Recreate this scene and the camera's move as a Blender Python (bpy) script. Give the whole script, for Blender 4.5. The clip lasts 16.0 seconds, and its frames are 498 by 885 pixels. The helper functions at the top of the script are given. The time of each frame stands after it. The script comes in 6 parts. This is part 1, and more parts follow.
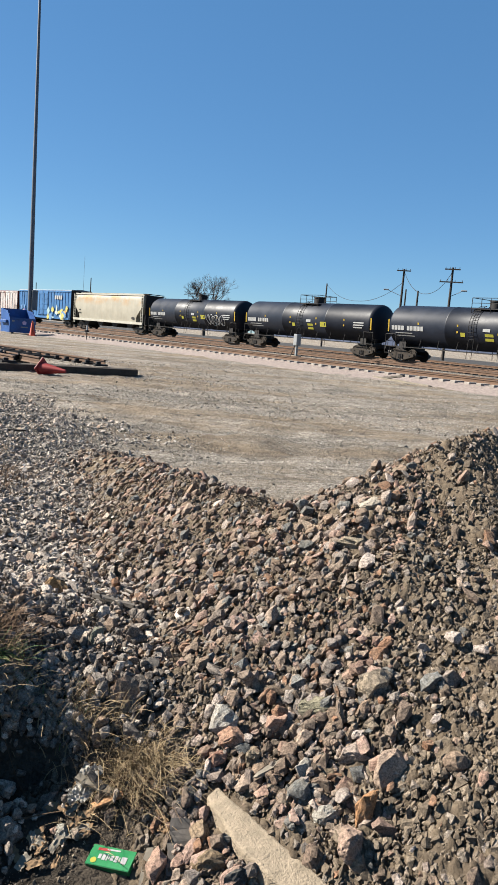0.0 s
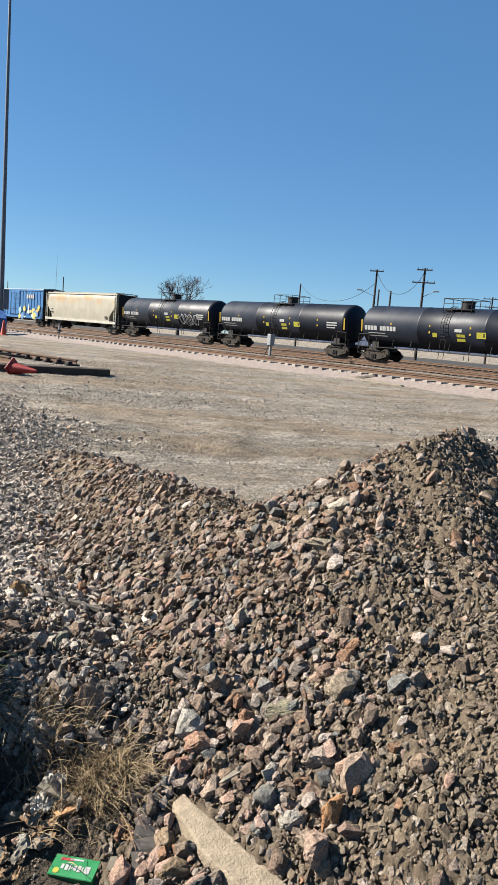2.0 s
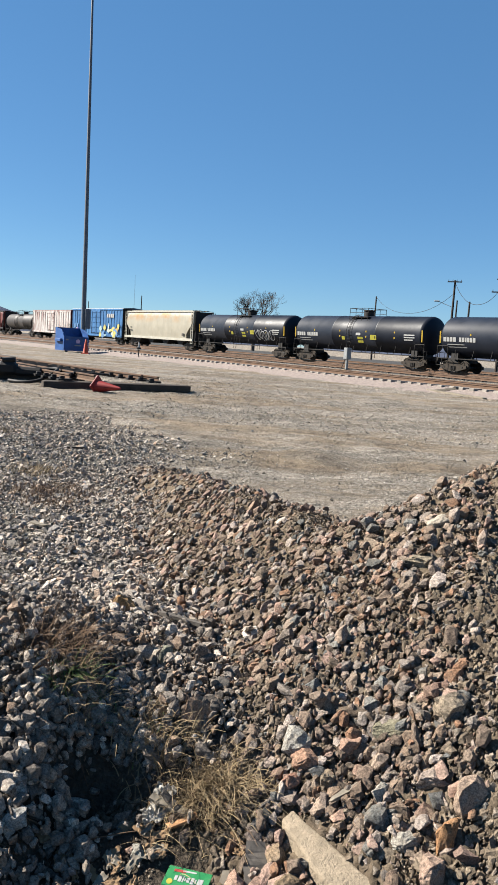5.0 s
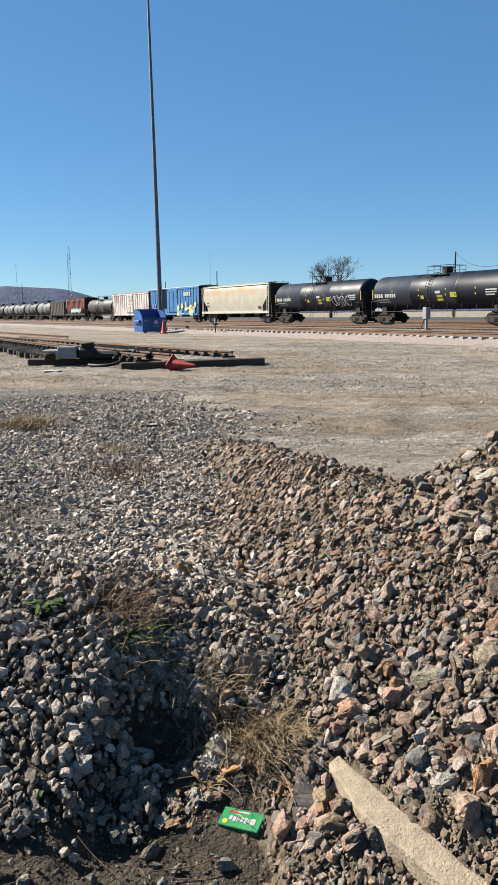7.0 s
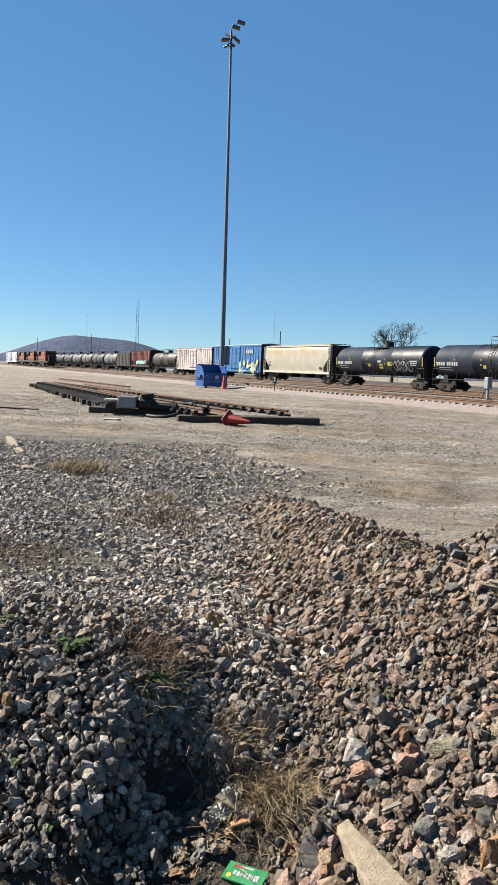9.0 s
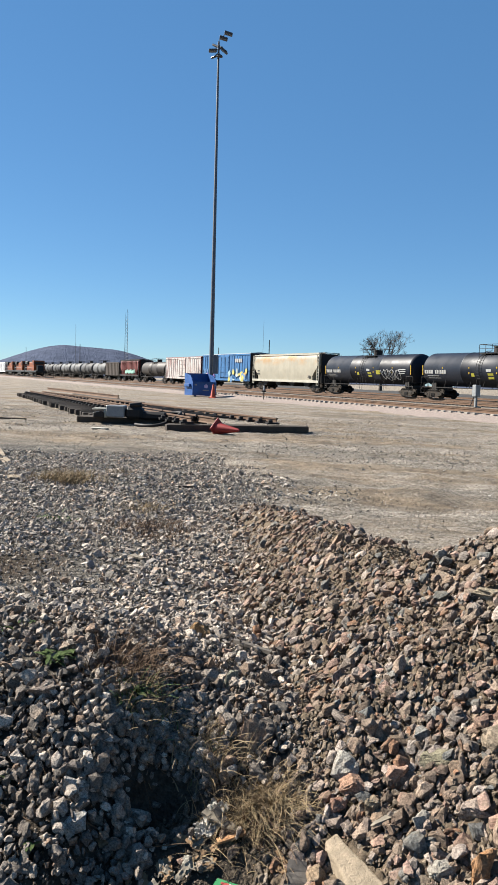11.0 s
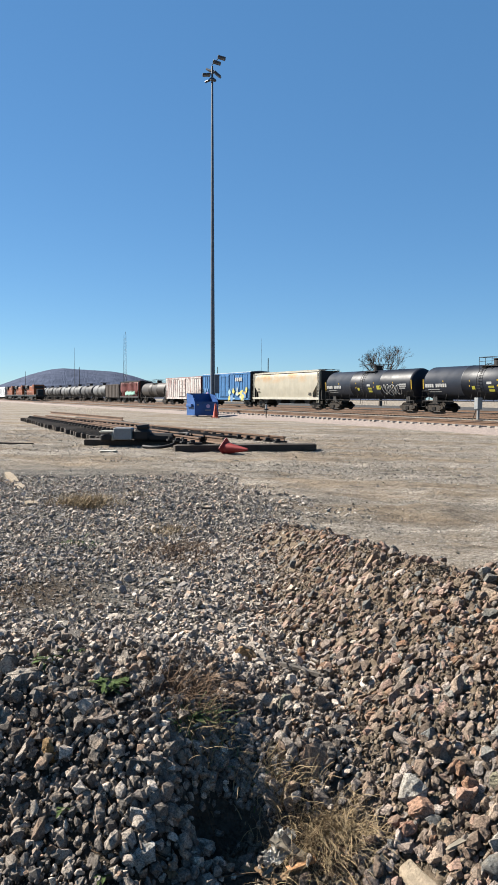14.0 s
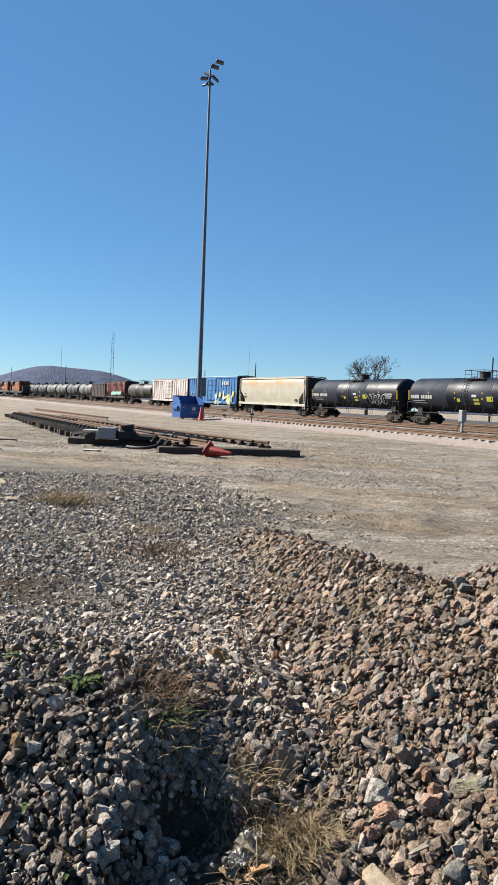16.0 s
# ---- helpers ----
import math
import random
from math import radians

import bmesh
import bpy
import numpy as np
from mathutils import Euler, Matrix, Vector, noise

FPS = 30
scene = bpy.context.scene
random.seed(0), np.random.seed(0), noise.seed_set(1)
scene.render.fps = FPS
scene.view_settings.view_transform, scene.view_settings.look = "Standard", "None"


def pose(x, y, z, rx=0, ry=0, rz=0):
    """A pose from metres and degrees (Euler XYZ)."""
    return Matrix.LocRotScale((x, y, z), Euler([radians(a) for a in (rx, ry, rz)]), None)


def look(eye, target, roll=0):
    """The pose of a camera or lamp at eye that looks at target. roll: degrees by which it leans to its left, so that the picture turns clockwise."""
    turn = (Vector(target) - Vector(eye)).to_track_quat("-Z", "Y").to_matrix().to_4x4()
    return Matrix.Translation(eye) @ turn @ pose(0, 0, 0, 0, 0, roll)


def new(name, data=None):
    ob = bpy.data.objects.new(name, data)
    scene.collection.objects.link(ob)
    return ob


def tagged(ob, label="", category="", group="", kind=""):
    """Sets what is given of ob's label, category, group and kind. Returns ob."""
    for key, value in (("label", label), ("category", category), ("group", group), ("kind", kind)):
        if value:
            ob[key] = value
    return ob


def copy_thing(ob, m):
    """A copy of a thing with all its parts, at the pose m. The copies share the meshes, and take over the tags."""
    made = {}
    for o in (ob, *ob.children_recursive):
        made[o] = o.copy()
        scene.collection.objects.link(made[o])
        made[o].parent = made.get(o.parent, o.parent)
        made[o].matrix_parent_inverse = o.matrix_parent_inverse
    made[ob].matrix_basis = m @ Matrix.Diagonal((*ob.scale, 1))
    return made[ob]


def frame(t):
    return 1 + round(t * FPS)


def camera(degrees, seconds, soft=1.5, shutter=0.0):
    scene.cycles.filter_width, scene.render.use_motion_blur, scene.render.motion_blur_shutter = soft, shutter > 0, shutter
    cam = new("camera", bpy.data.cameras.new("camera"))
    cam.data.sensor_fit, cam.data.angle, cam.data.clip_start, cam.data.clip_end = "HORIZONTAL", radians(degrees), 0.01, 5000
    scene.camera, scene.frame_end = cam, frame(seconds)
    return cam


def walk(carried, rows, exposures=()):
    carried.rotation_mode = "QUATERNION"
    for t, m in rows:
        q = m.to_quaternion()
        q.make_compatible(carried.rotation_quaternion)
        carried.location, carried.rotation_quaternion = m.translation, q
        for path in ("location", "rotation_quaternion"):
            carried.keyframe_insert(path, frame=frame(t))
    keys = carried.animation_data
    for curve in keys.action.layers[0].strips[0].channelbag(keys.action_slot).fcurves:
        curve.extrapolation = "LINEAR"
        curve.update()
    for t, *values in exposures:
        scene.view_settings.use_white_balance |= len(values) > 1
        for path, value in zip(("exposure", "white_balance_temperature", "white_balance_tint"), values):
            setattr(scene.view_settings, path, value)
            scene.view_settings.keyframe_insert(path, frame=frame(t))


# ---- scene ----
cam = camera(36.3, 16.0, 0.55)
PATH = [
    (0, (0.055, -0.05, 1.418), (0.022, 1.93, 1.133), 4.7),
    (0.5, (0.079, -0.046, 1.422), (0.069, 1.933, 1.133), 4.7),
    (1, (0.093, -0.038, 1.413), (0.114, 1.94, 1.121), 4.7),
    (1.5, (0.1, -0.029, 1.414), (0.146, 1.949, 1.123), 4.8),
    (2, (0.086, -0.02, 1.422), (0.12, 1.96, 1.142), 4.8),
    (2.5, (0.061, -0.013, 1.425), (0.058, 1.969, 1.156), 4.7),
    (3, (0.046, -0.019, 1.429), (0.006, 1.963, 1.167), 4.7),
    (3.5, (0.024, -0.023, 1.431), (-0.042, 1.959, 1.174), 4.5),
    (4, (0.014, -0.038, 1.431), (-0.075, 1.944, 1.178), 4.2),
    (4.5, (0.013, -0.052, 1.425), (-0.101, 1.929, 1.179), 4.1),
    (5, (-0.021, -0.049, 1.429), (-0.187, 1.927, 1.172), 3.7),
    (5.2, (-0.034, -0.043, 1.428), (-0.228, 1.93, 1.164), 3.1),
    (7.3, (0.203, -0.144, 1.437), (-0.187, 1.787, 1.096), -0.9),
    (7.5, (0.192, -0.147, 1.448), (-0.168, 1.793, 1.117), -0.4),
    (8, (0.226, -0.172, 1.423), (-0.171, 1.77, 1.157), -0.1),
    (8.2, (0.266, -0.204, 1.433), (-0.206, 1.725, 1.194), 0.4),
    (10.3, (0.32, -0.153, 1.43), (-0.231, 1.761, 1.256), 2.8),
    (10.5, (0.326, -0.139, 1.427), (-0.209, 1.78, 1.252), 2.7),
    (11, (0.304, -0.153, 1.424), (-0.203, 1.774, 1.259), 2.0),
    (11.5, (0.332, -0.172, 1.421), (-0.194, 1.753, 1.286), 1.0),
    (12, (0.351, -0.183, 1.428), (-0.188, 1.741, 1.325), 0.6),
    (12.5, (0.351, -0.179, 1.426), (-0.177, 1.747, 1.321), 0.3),
    (13, (0.273, -0.169, 1.434), (-0.237, 1.76, 1.295), 0.0),
    (13.5, (0.149, -0.197, 1.443), (-0.36, 1.732, 1.298), -0.1),
    (14, (0.103, -0.215, 1.441), (-0.407, 1.715, 1.324), 0.5),
    (14.5, (0.103, -0.219, 1.44), (-0.398, 1.714, 1.337), 1.1),
    (15, (0.106, -0.224, 1.437), (-0.38, 1.713, 1.334), 1.6),
    (15.5, (0.112, -0.235, 1.438), (-0.36, 1.705, 1.335), 2.1),
    (16, (0.127, -0.227, 1.433), (-0.345, 1.714, 1.329), 2.6),
]
walk(cam, [(t, look(eye, target, roll)) for t, eye, target, roll in PATH], [(0, 1.65), (16, 1.65)])

# ---------------------------------------------------------------- world, sun
SUN_AZ, SUN_EL = radians(-79), radians(37)
world = bpy.data.worlds.new("world")
scene.world = world
world.use_nodes = True
wn = world.node_tree
sky = wn.nodes.new("ShaderNodeTexSky")
sky.sky_type = "NISHITA"
sky.sun_disc = False
sky.sun_elevation, sky.sun_rotation = SUN_EL, SUN_AZ
sky.altitude, sky.air_density, sky.dust_density, sky.ozone_density = 100, 0.75, 0.0, 1.2
deep = wn.nodes.new("ShaderNodeHueSaturation")
deep.inputs["Saturation"].default_value = 1.10
wn.links.new(sky.outputs[0], deep.inputs["Color"])
clear = wn.nodes.new("ShaderNodeMix")
clear.data_type, clear.blend_type = "RGBA", "MULTIPLY"
clear.inputs[0].default_value = 1.0
clear.inputs[7].default_value = (0.83, 1.02, 1.06, 1)
wn.links.new(deep.outputs[0], clear.inputs[6])
even = wn.nodes.new("ShaderNodeMix")
even.data_type = "RGBA"
even.inputs[0].default_value = 0.45
even.inputs[7].default_value = (0.88, 2.65, 5.7, 1)
wn.links.new(clear.outputs[2], even.inputs[6])
wn.links.new(even.outputs[2], wn.nodes["Background"].inputs[0])
wn.nodes["Background"].inputs[1].default_value = 0.0385
sun = new("sun", bpy.data.lights.new("sun", "SUN"))
sun.data.energy, sun.data.angle, sun.data.color = 5.0, radians(0.53), (1.0, 0.94, 0.85)
SUN_DIR = Vector((math.sin(SUN_AZ) * math.cos(SUN_EL), math.cos(SUN_AZ) * math.cos(SUN_EL), math.sin(SUN_EL)))
sun.matrix_world = look(SUN_DIR * 80, (0, 0, 0))


# ---------------------------------------------------------------- materials
def material(name, rough=0.85, metal=0.0, spec=0.3):
    m = bpy.data.materials.new(name)
    m.use_nodes = True
    b = m.node_tree.nodes["Principled BSDF"]
    b.inputs["Roughness"].default_value = rough
    b.inputs["Metallic"].default_value = metal
    b.inputs["Specular IOR Level"].default_value = spec
    return m, m.node_tree, b


def node(nt, kind, **values):
    n = nt.nodes.new(kind)
    for k, v in values.items():
        n.inputs[k].default_value = v
    return n


def ramp(nt, source, stops, constant=False):
    r = nt.nodes.new("ShaderNodeValToRGB")
    e = r.color_ramp.elements
    while len(e) < len(stops):
        e.new(0.5)
    for el, (p, c) in zip(e, stops):
        el.position = p
        el.color = (*c, 1) if isinstance(c, tuple) else (c, c, c, 1)
    if constant:
        r.color_ramp.interpolation = "CONSTANT"
    nt.links.new(source, r.inputs[0])
    return r.outputs[0]


def noise_fac(nt, scale, detail=4, rough=0.6, where="Position", stretch=None):
    if where == "Position":
        src = nt.nodes.new("ShaderNodeNewGeometry").outputs["Position"]
    else:
        src = nt.nodes.new("ShaderNodeTexCoord").outputs["Object"]
    if stretch:
        mp = nt.nodes.new("ShaderNodeMapping")
        mp.inputs["Scale"].default_value = stretch
        nt.links.new(src, mp.inputs[0])
        src = mp.outputs[0]
    n = node(nt, "ShaderNodeTexNoise", Scale=scale, Detail=detail, Roughness=rough)
    nt.links.new(src, n.inputs["Vector"])
    return n.outputs["Fac"]


def mix(nt, fac, a, b, mode="MIX"):
    n = nt.nodes.new("ShaderNodeMix")
    n.data_type, n.blend_type = "RGBA", mode
    for sock, v in ((n.inputs[0], fac), (n.inputs[6], a), (n.inputs[7], b)):
        if isinstance(v, (int, float)):
            sock.default_value = v
        elif isinstance(v, tuple):
            sock.default_value = (*v, 1)
        else:
            nt.links.new(v, sock)
    return n.outputs[2]


def maths(nt, op, a, b=0.0, clamp=False):
    n = nt.nodes.new("ShaderNodeMath")
    n.operation, n.use_clamp = op, clamp
    for sock, v in ((n.inputs[0], a), (n.inputs[1], b)):
        if isinstance(v, (int, float)):
            sock.default_value = v
        else:
            nt.links.new(v, sock)
    return n.outputs[0]


def bump(nt, bsdf, height, strength=0.5, distance=0.01):
    n = node(nt, "ShaderNodeBump", Strength=strength, Distance=distance)
    nt.links.new(height, n.inputs["Height"])
    nt.links.new(n.outputs[0], bsdf.inputs["Normal"])


def plain(name, color, rough=0.7, metal=0.0, scale=6.0, vary=0.25, spec=0.3, where="Object", relief=0.0):
    """A painted, plastic or metal surface with stains and fine grain."""
    m, nt, b = material(name, rough, metal, spec)
    big = noise_fac(nt, scale, 5, 0.65, where)
    lo, hi = tuple(c * (1 - vary) for c in color), tuple(min(1, c * (1 + vary * 0.6)) for c in color)
    c1 = ramp(nt, big, ((0.3, lo), (0.7, hi)))
    fine = ramp(nt, noise_fac(nt, scale * 9, 3, 0.6, where), ((0.3, 0.82), (0.7, 1.0)))
    nt.links.new(mix(nt, 1.0, c1, fine, "MULTIPLY"), b.inputs["Base Color"])
    nt.links.new(ramp(nt, big, ((0.2, max(0.05, rough - 0.12)), (0.8, min(1, rough + 0.12)))), b.inputs["Roughness"])
    if relief:
        bump(nt, b, noise_fac(nt, scale * 5, 4, 0.6, where), 0.6, relief)
    return m


def streaked(name, color, dirt, rough=0.6, amount=0.5, spec=0.3):
    """Weathered car paint: vertical dirt streaks and blotches."""
    m, nt, b = material(name, rough, 0.0, spec)
    st = noise_fac(nt, 1.6, 5, 0.7, "Object", (1.6, 1.6, 0.22))
    bl = noise_fac(nt, 0.7, 4, 0.6, "Object")
    f = maths(nt, "MULTIPLY", ramp(nt, st, ((0.46, 0.0), (0.62, 1.0))), amount)
    c = mix(nt, f, color, dirt)
    c = mix(nt, 1.0, c, ramp(nt, bl, ((0.3, 0.8), (0.7, 1.05))), "MULTIPLY")
    nt.links.new(c, b.inputs["Base Color"])
    return m


def rock(name, palette, per_object=False, dust=(0.205, 0.163, 0.117), dusty=0.35):
    m, nt, b = material(name, 0.9, 0.0, 0.25)
    rnd = nt.nodes.new("ShaderNodeObjectInfo").outputs["Random"] if per_object else nt.nodes.new("ShaderNodeNewGeometry").outputs["Random Per Island"]
    stops = [(i / len(palette), c) for i, c in enumerate(palette)]
    base = ramp(nt, rnd, stops, True)
    shade = maths(nt, "FRACT", maths(nt, "MULTIPLY", rnd, 37.31))
    base = mix(nt, 1.0, base, ramp(nt, shade, ((0.0, 0.62), (1.0, 1.2))), "MULTIPLY")
    grain = noise_fac(nt, 130, 4, 0.7)
    base = mix(nt, 1.0, base, ramp(nt, grain, ((0.34, 0.38), (0.5, 1.0), (0.66, 1.65))), "MULTIPLY")
    d = maths(nt, "MULTIPLY", ramp(nt, noise_fac(nt, 22, 4, 0.65), ((0.42, 0.0), (0.68, 1.0))), dusty)
    nt.links.new(mix(nt, d, base, dust), b.inputs["Base Color"])
    bump(nt, b, noise_fac(nt, 62, 6, 0.75), 0.75, 0.011)
    return m


HEAP_COLORS = [(0.179, 0.126, 0.087), (0.134, 0.095, 0.068), (0.214, 0.137, 0.101), (0.174, 0.136, 0.112), (0.205, 0.154, 0.116),
               (0.110, 0.080, 0.060), (0.231, 0.155, 0.122), (0.148, 0.126, 0.108), (0.256, 0.213, 0.182), (0.172, 0.095, 0.056),
               (0.115, 0.114, 0.105), (0.157, 0.111, 0.081), (0.219, 0.179, 0.148), (0.089, 0.065, 0.047)]
GREY_COLORS = [(0.311, 0.263, 0.214), (0.381, 0.329, 0.273), (0.200, 0.172, 0.147), (0.454, 0.387, 0.317), (0.255, 0.219, 0.184),
               (0.336, 0.272, 0.214), (0.164, 0.146, 0.126), (0.460, 0.400, 0.335), (0.300, 0.256, 0.214), (0.400, 0.288, 0.207),
               (0.236, 0.214, 0.196), (0.381, 0.329, 0.266)]
YARD_COLORS = [(0.273, 0.247, 0.210), (0.214, 0.190, 0.163), (0.324, 0.298, 0.258), (0.181, 0.165, 0.144), (0.292, 0.242, 0.198), (0.245, 0.221, 0.186)]
M_heap = rock("heap_rock", HEAP_COLORS, dusty=0.38)
M_heap_piece = rock("heap_rock_single", HEAP_COLORS, True, dusty=0.35)
M_grey = rock("ballast_rock", [tuple(v * 0.96 for v in c) for c in GREY_COLORS], dust=(0.149, 0.132, 0.112), dusty=0.3)
# grey ballast of the backlit bank, darkened to stand in for shade
SHADED_GREY_COLORS = [(0.139, 0.116, 0.094), (0.199, 0.165, 0.132), (0.098, 0.082, 0.068), (0.306, 0.257, 0.209), (0.162, 0.134, 0.110), (0.222, 0.172, 0.128),
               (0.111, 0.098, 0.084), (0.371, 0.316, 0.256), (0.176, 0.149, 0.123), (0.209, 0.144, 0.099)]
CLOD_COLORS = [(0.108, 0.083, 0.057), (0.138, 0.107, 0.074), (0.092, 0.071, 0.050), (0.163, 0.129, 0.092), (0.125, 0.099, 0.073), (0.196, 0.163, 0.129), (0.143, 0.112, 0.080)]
M_shaded_grey = rock("shade_toned_ballast_rock", SHADED_GREY_COLORS, dust=(0.140, 0.122, 0.102), dusty=0.3)
M_clod = rock("soil_clod", CLOD_COLORS, dust=(0.159, 0.122, 0.085), dusty=0.5)
M_yard = rock("yard_gravel_rock", [tuple(v * 1.1 for v in c) for c in YARD_COLORS], dust=(0.165, 0.140, 0.112), dusty=0.3)


def single_rock(name, color):
    """Broken stone with crystal speckles, dust and a rough face."""
    m, nt, b = material(name, 0.9, 0.0, 0.25)
    c = tuple(v * k for v, k in zip(color, (0.86, 0.84, 0.80)))
    base = ramp(nt, noise_fac(nt, 16, 5, 0.7), ((0.3, tuple(v * 0.66 for v in c)), (0.7, tuple(v * 1.12 for v in c))))
    base = mix(nt, 1.0, base, ramp(nt, noise_fac(nt, 150, 3, 0.7), ((0.34, 0.45), (0.5, 1.0), (0.66, 1.5))), "MULTIPLY")
    d = maths(nt, "MULTIPLY", ramp(nt, noise_fac(nt, 24, 4, 0.65), ((0.45, 0.0), (0.7, 1.0))), 0.4)
    nt.links.new(mix(nt, d, base, (0.205, 0.163, 0.117)), b.inputs["Base Color"])
    bump(nt, b, noise_fac(nt, 55, 6, 0.75), 0.9, 0.012)
    return m


def soil_material():
    m, nt, b = material("heap_soil", 0.95, 0, 0.15)
    a = ramp(nt, noise_fac(nt, 7, 5, 0.65), ((0.3, (0.100, 0.076, 0.053)), (0.55, (0.146, 0.112, 0.077)), (0.75, (0.188, 0.147, 0.104))))
    c = ramp(nt, noise_fac(nt, 70, 4, 0.7), ((0.3, 0.6), (0.7, 1.15)))
    nt.links.new(mix(nt, 1.0, a, c, "MULTIPLY"), b.inputs["Base Color"])
    bump(nt, b, noise_fac(nt, 60, 6, 0.75), 1.0, 0.014)
    return m


def ground_material():
    m, nt, b = material("yard_ground", 0.95, 0, 0.15)
    pos = nt.nodes.new("ShaderNodeNewGeometry").outputs["Position"]
    xyz = nt.nodes.new("ShaderNodeSeparateXYZ")
    nt.links.new(pos, xyz.inputs[0])
    x, y = xyz.outputs[0], xyz.outputs[1]
    wob = noise_fac(nt, 0.5, 4, 0.6)
    # compacted sandy dirt with gravel washed into bands
    patch = noise_fac(nt, 0.30, 7, 0.72, "Position", (0.55, 1.5, 1))
    tan_ = mix(nt, 1.0, ramp(nt, noise_fac(nt, 1.3, 6, 0.75), ((0.3, (0.159, 0.122, 0.086)), (0.7, (0.231, 0.186, 0.134)))), ramp(nt, noise_fac(nt, 9, 7, 0.85), ((0.36, 0.5), (0.52, 1.0), (0.66, 1.35))), "MULTIPLY")
    pale = ramp(nt, noise_fac(nt, 22, 6, 0.85), ((0.38, (0.078, 0.067, 0.053)), (0.5, (0.209, 0.183, 0.150)), (0.62, (0.349, 0.315, 0.269))))
    col = mix(nt, ramp(nt, patch, ((0.42, 0.0), (0.54, 1.0))), tan_, pale)
    # grey crushed stone nearer by, kept dark so gaps between stones look shaded
    edge = maths(nt, "ADD", maths(nt, "ADD", maths(nt, "MULTIPLY", x, 0.86), maths(nt, "MULTIPLY", y, 0.5)), maths(nt, "MULTIPLY", wob, 2.2))
    lim = maths(nt, "ADD", y, maths(nt, "MULTIPLY", wob, 6.0))
    g1 = maths(nt, "MULTIPLY", maths(nt, "SUBTRACT", 4.3, edge), 1.4, True)
    g2 = maths(nt, "MULTIPLY", maths(nt, "SUBTRACT", 17.5, lim), 0.5, True)
    grey = ramp(nt, noise_fac(nt, 26, 4, 0.8), ((0.34, (0.040, 0.038, 0.032)), (0.5, (0.112, 0.101, 0.086)), (0.66, (0.240, 0.223, 0.194))))
    col = mix(nt, maths(nt, "MULTIPLY", g1, g2), col, grey)
    # a bare earthy patch in the gravel
    px, py = maths(nt, "MULTIPLY", maths(nt, "ADD", x, 2.9), 1.0), maths(nt, "MULTIPLY", maths(nt, "ADD", y, -4.7), 1.0)
    dd = maths(nt, "ADD", maths(nt, "MULTIPLY", px, px), maths(nt, "MULTIPLY", py, py))
    pm = maths(nt, "MULTIPLY", maths(nt, "SUBTRACT", 1.1, maths(nt, "ADD", dd, wob)), 2.0, True)
    col = mix(nt, pm, col, (0.064, 0.050, 0.036))
    # brown soil in the hollow close by, darkened to carry the shade there
    near = maths(nt, "MULTIPLY", maths(nt, "SUBTRACT", 3.2, y), 1.2, True)
    soil = ramp(nt, noise_fac(nt, 9, 5, 0.7), ((0.3, (0.034, 0.028, 0.021)), (0.7, (0.098, 0.078, 0.058))))
    col = mix(nt, near, col, soil)
    col = mix(nt, 1.0, col, ramp(nt, noise_fac(nt, 0.35, 5, 0.7, "Position", (0.5, 1.6, 1)), ((0.3, 0.66), (0.6, 1.1))), "MULTIPLY")
    col = mix(nt, 1.0, col, ramp(nt, noise_fac(nt, 1.1, 6, 0.8, "Position", (1.0, 2.6, 1)), ((0.34, 0.58), (0.5, 1.02), (0.64, 1.30))), "MULTIPLY")
    nt.links.new(col, b.inputs["Base Color"])
    h = maths(nt, "ADD", maths(nt, "MULTIPLY", noise_fac(nt, 28, 4, 0.75), 0.6), noise_fac(nt, 4, 4, 0.6))
    bump(nt, b, h, 1.0, 0.11)
    return m


M_soil = soil_material()
M_ground = ground_material()
M_black = plain("black_tank_paint", (0.005, 0.008, 0.016), 0.5, 0, 0.8, 0.3, 0.22)
M_greytank = plain("grey_tank_paint", (0.070, 0.072, 0.074), 0.7, 0, 0.8, 0.3, 0.4)
M_browntank = streaked("brown_tank_paint", (0.018, 0.014, 0.012), (0.050, 0.037, 0.029), 0.6, 0.6)
M_iron = plain("dark_iron", (0.016, 0.014, 0.013), 0.7, 0.0, 4, 0.4)
M_wheel = plain("wheel_steel", (0.037, 0.029, 0.022), 0.55, 0.4, 5, 0.3)
M_railsteel = plain("rusty_rail", (0.133, 0.079, 0.049), 0.75, 0.1, 3, 0.35)
M_railtop = plain("worn_rail_head", (0.124, 0.112, 0.103), 0.35, 0.7, 3, 0.2)
M_tie = plain("old_creosoted_timber", (0.056, 0.045, 0.036), 0.9, 0, 3, 0.4, 0.2, "Position", 0.01)
M_tiepale = plain("weathered_sleeper", (0.279, 0.249, 0.218), 0.95, 0, 3, 0.35, 0.2, "Position")
M_ballast = plain("track_ballast", (0.243, 0.198, 0.173), 0.95, 0, 9, 0.45, 0.2, "Position", 0.04)
M_darkballast = plain("dark_track_ballast", (0.053, 0.050, 0.047), 0.95, 0, 9, 0.45, 0.2, "Position", 0.04)
M_cream = streaked("cream_hopper_paint", (0.275, 0.255, 0.200), (0.165, 0.095, 0.037), 0.6, 0.12)
cnt = M_cream.node_tree
cb = cnt.nodes["Principled BSDF"]
sepc = cnt.nodes.new("ShaderNodeSeparateXYZ")
cnt.links.new(cnt.nodes.new("ShaderNodeTexCoord").outputs["Object"], sepc.inputs[0])
high = maths(cnt, "MULTIPLY", maths(cnt, "SUBTRACT", sepc.outputs[2], 3.1), 0.9, True)
blot = ramp(cnt, noise_fac(cnt, 0.55, 5, 0.7, "Object", (0.6, 1, 1)), ((0.44, 0.0), (0.58, 1.0)))
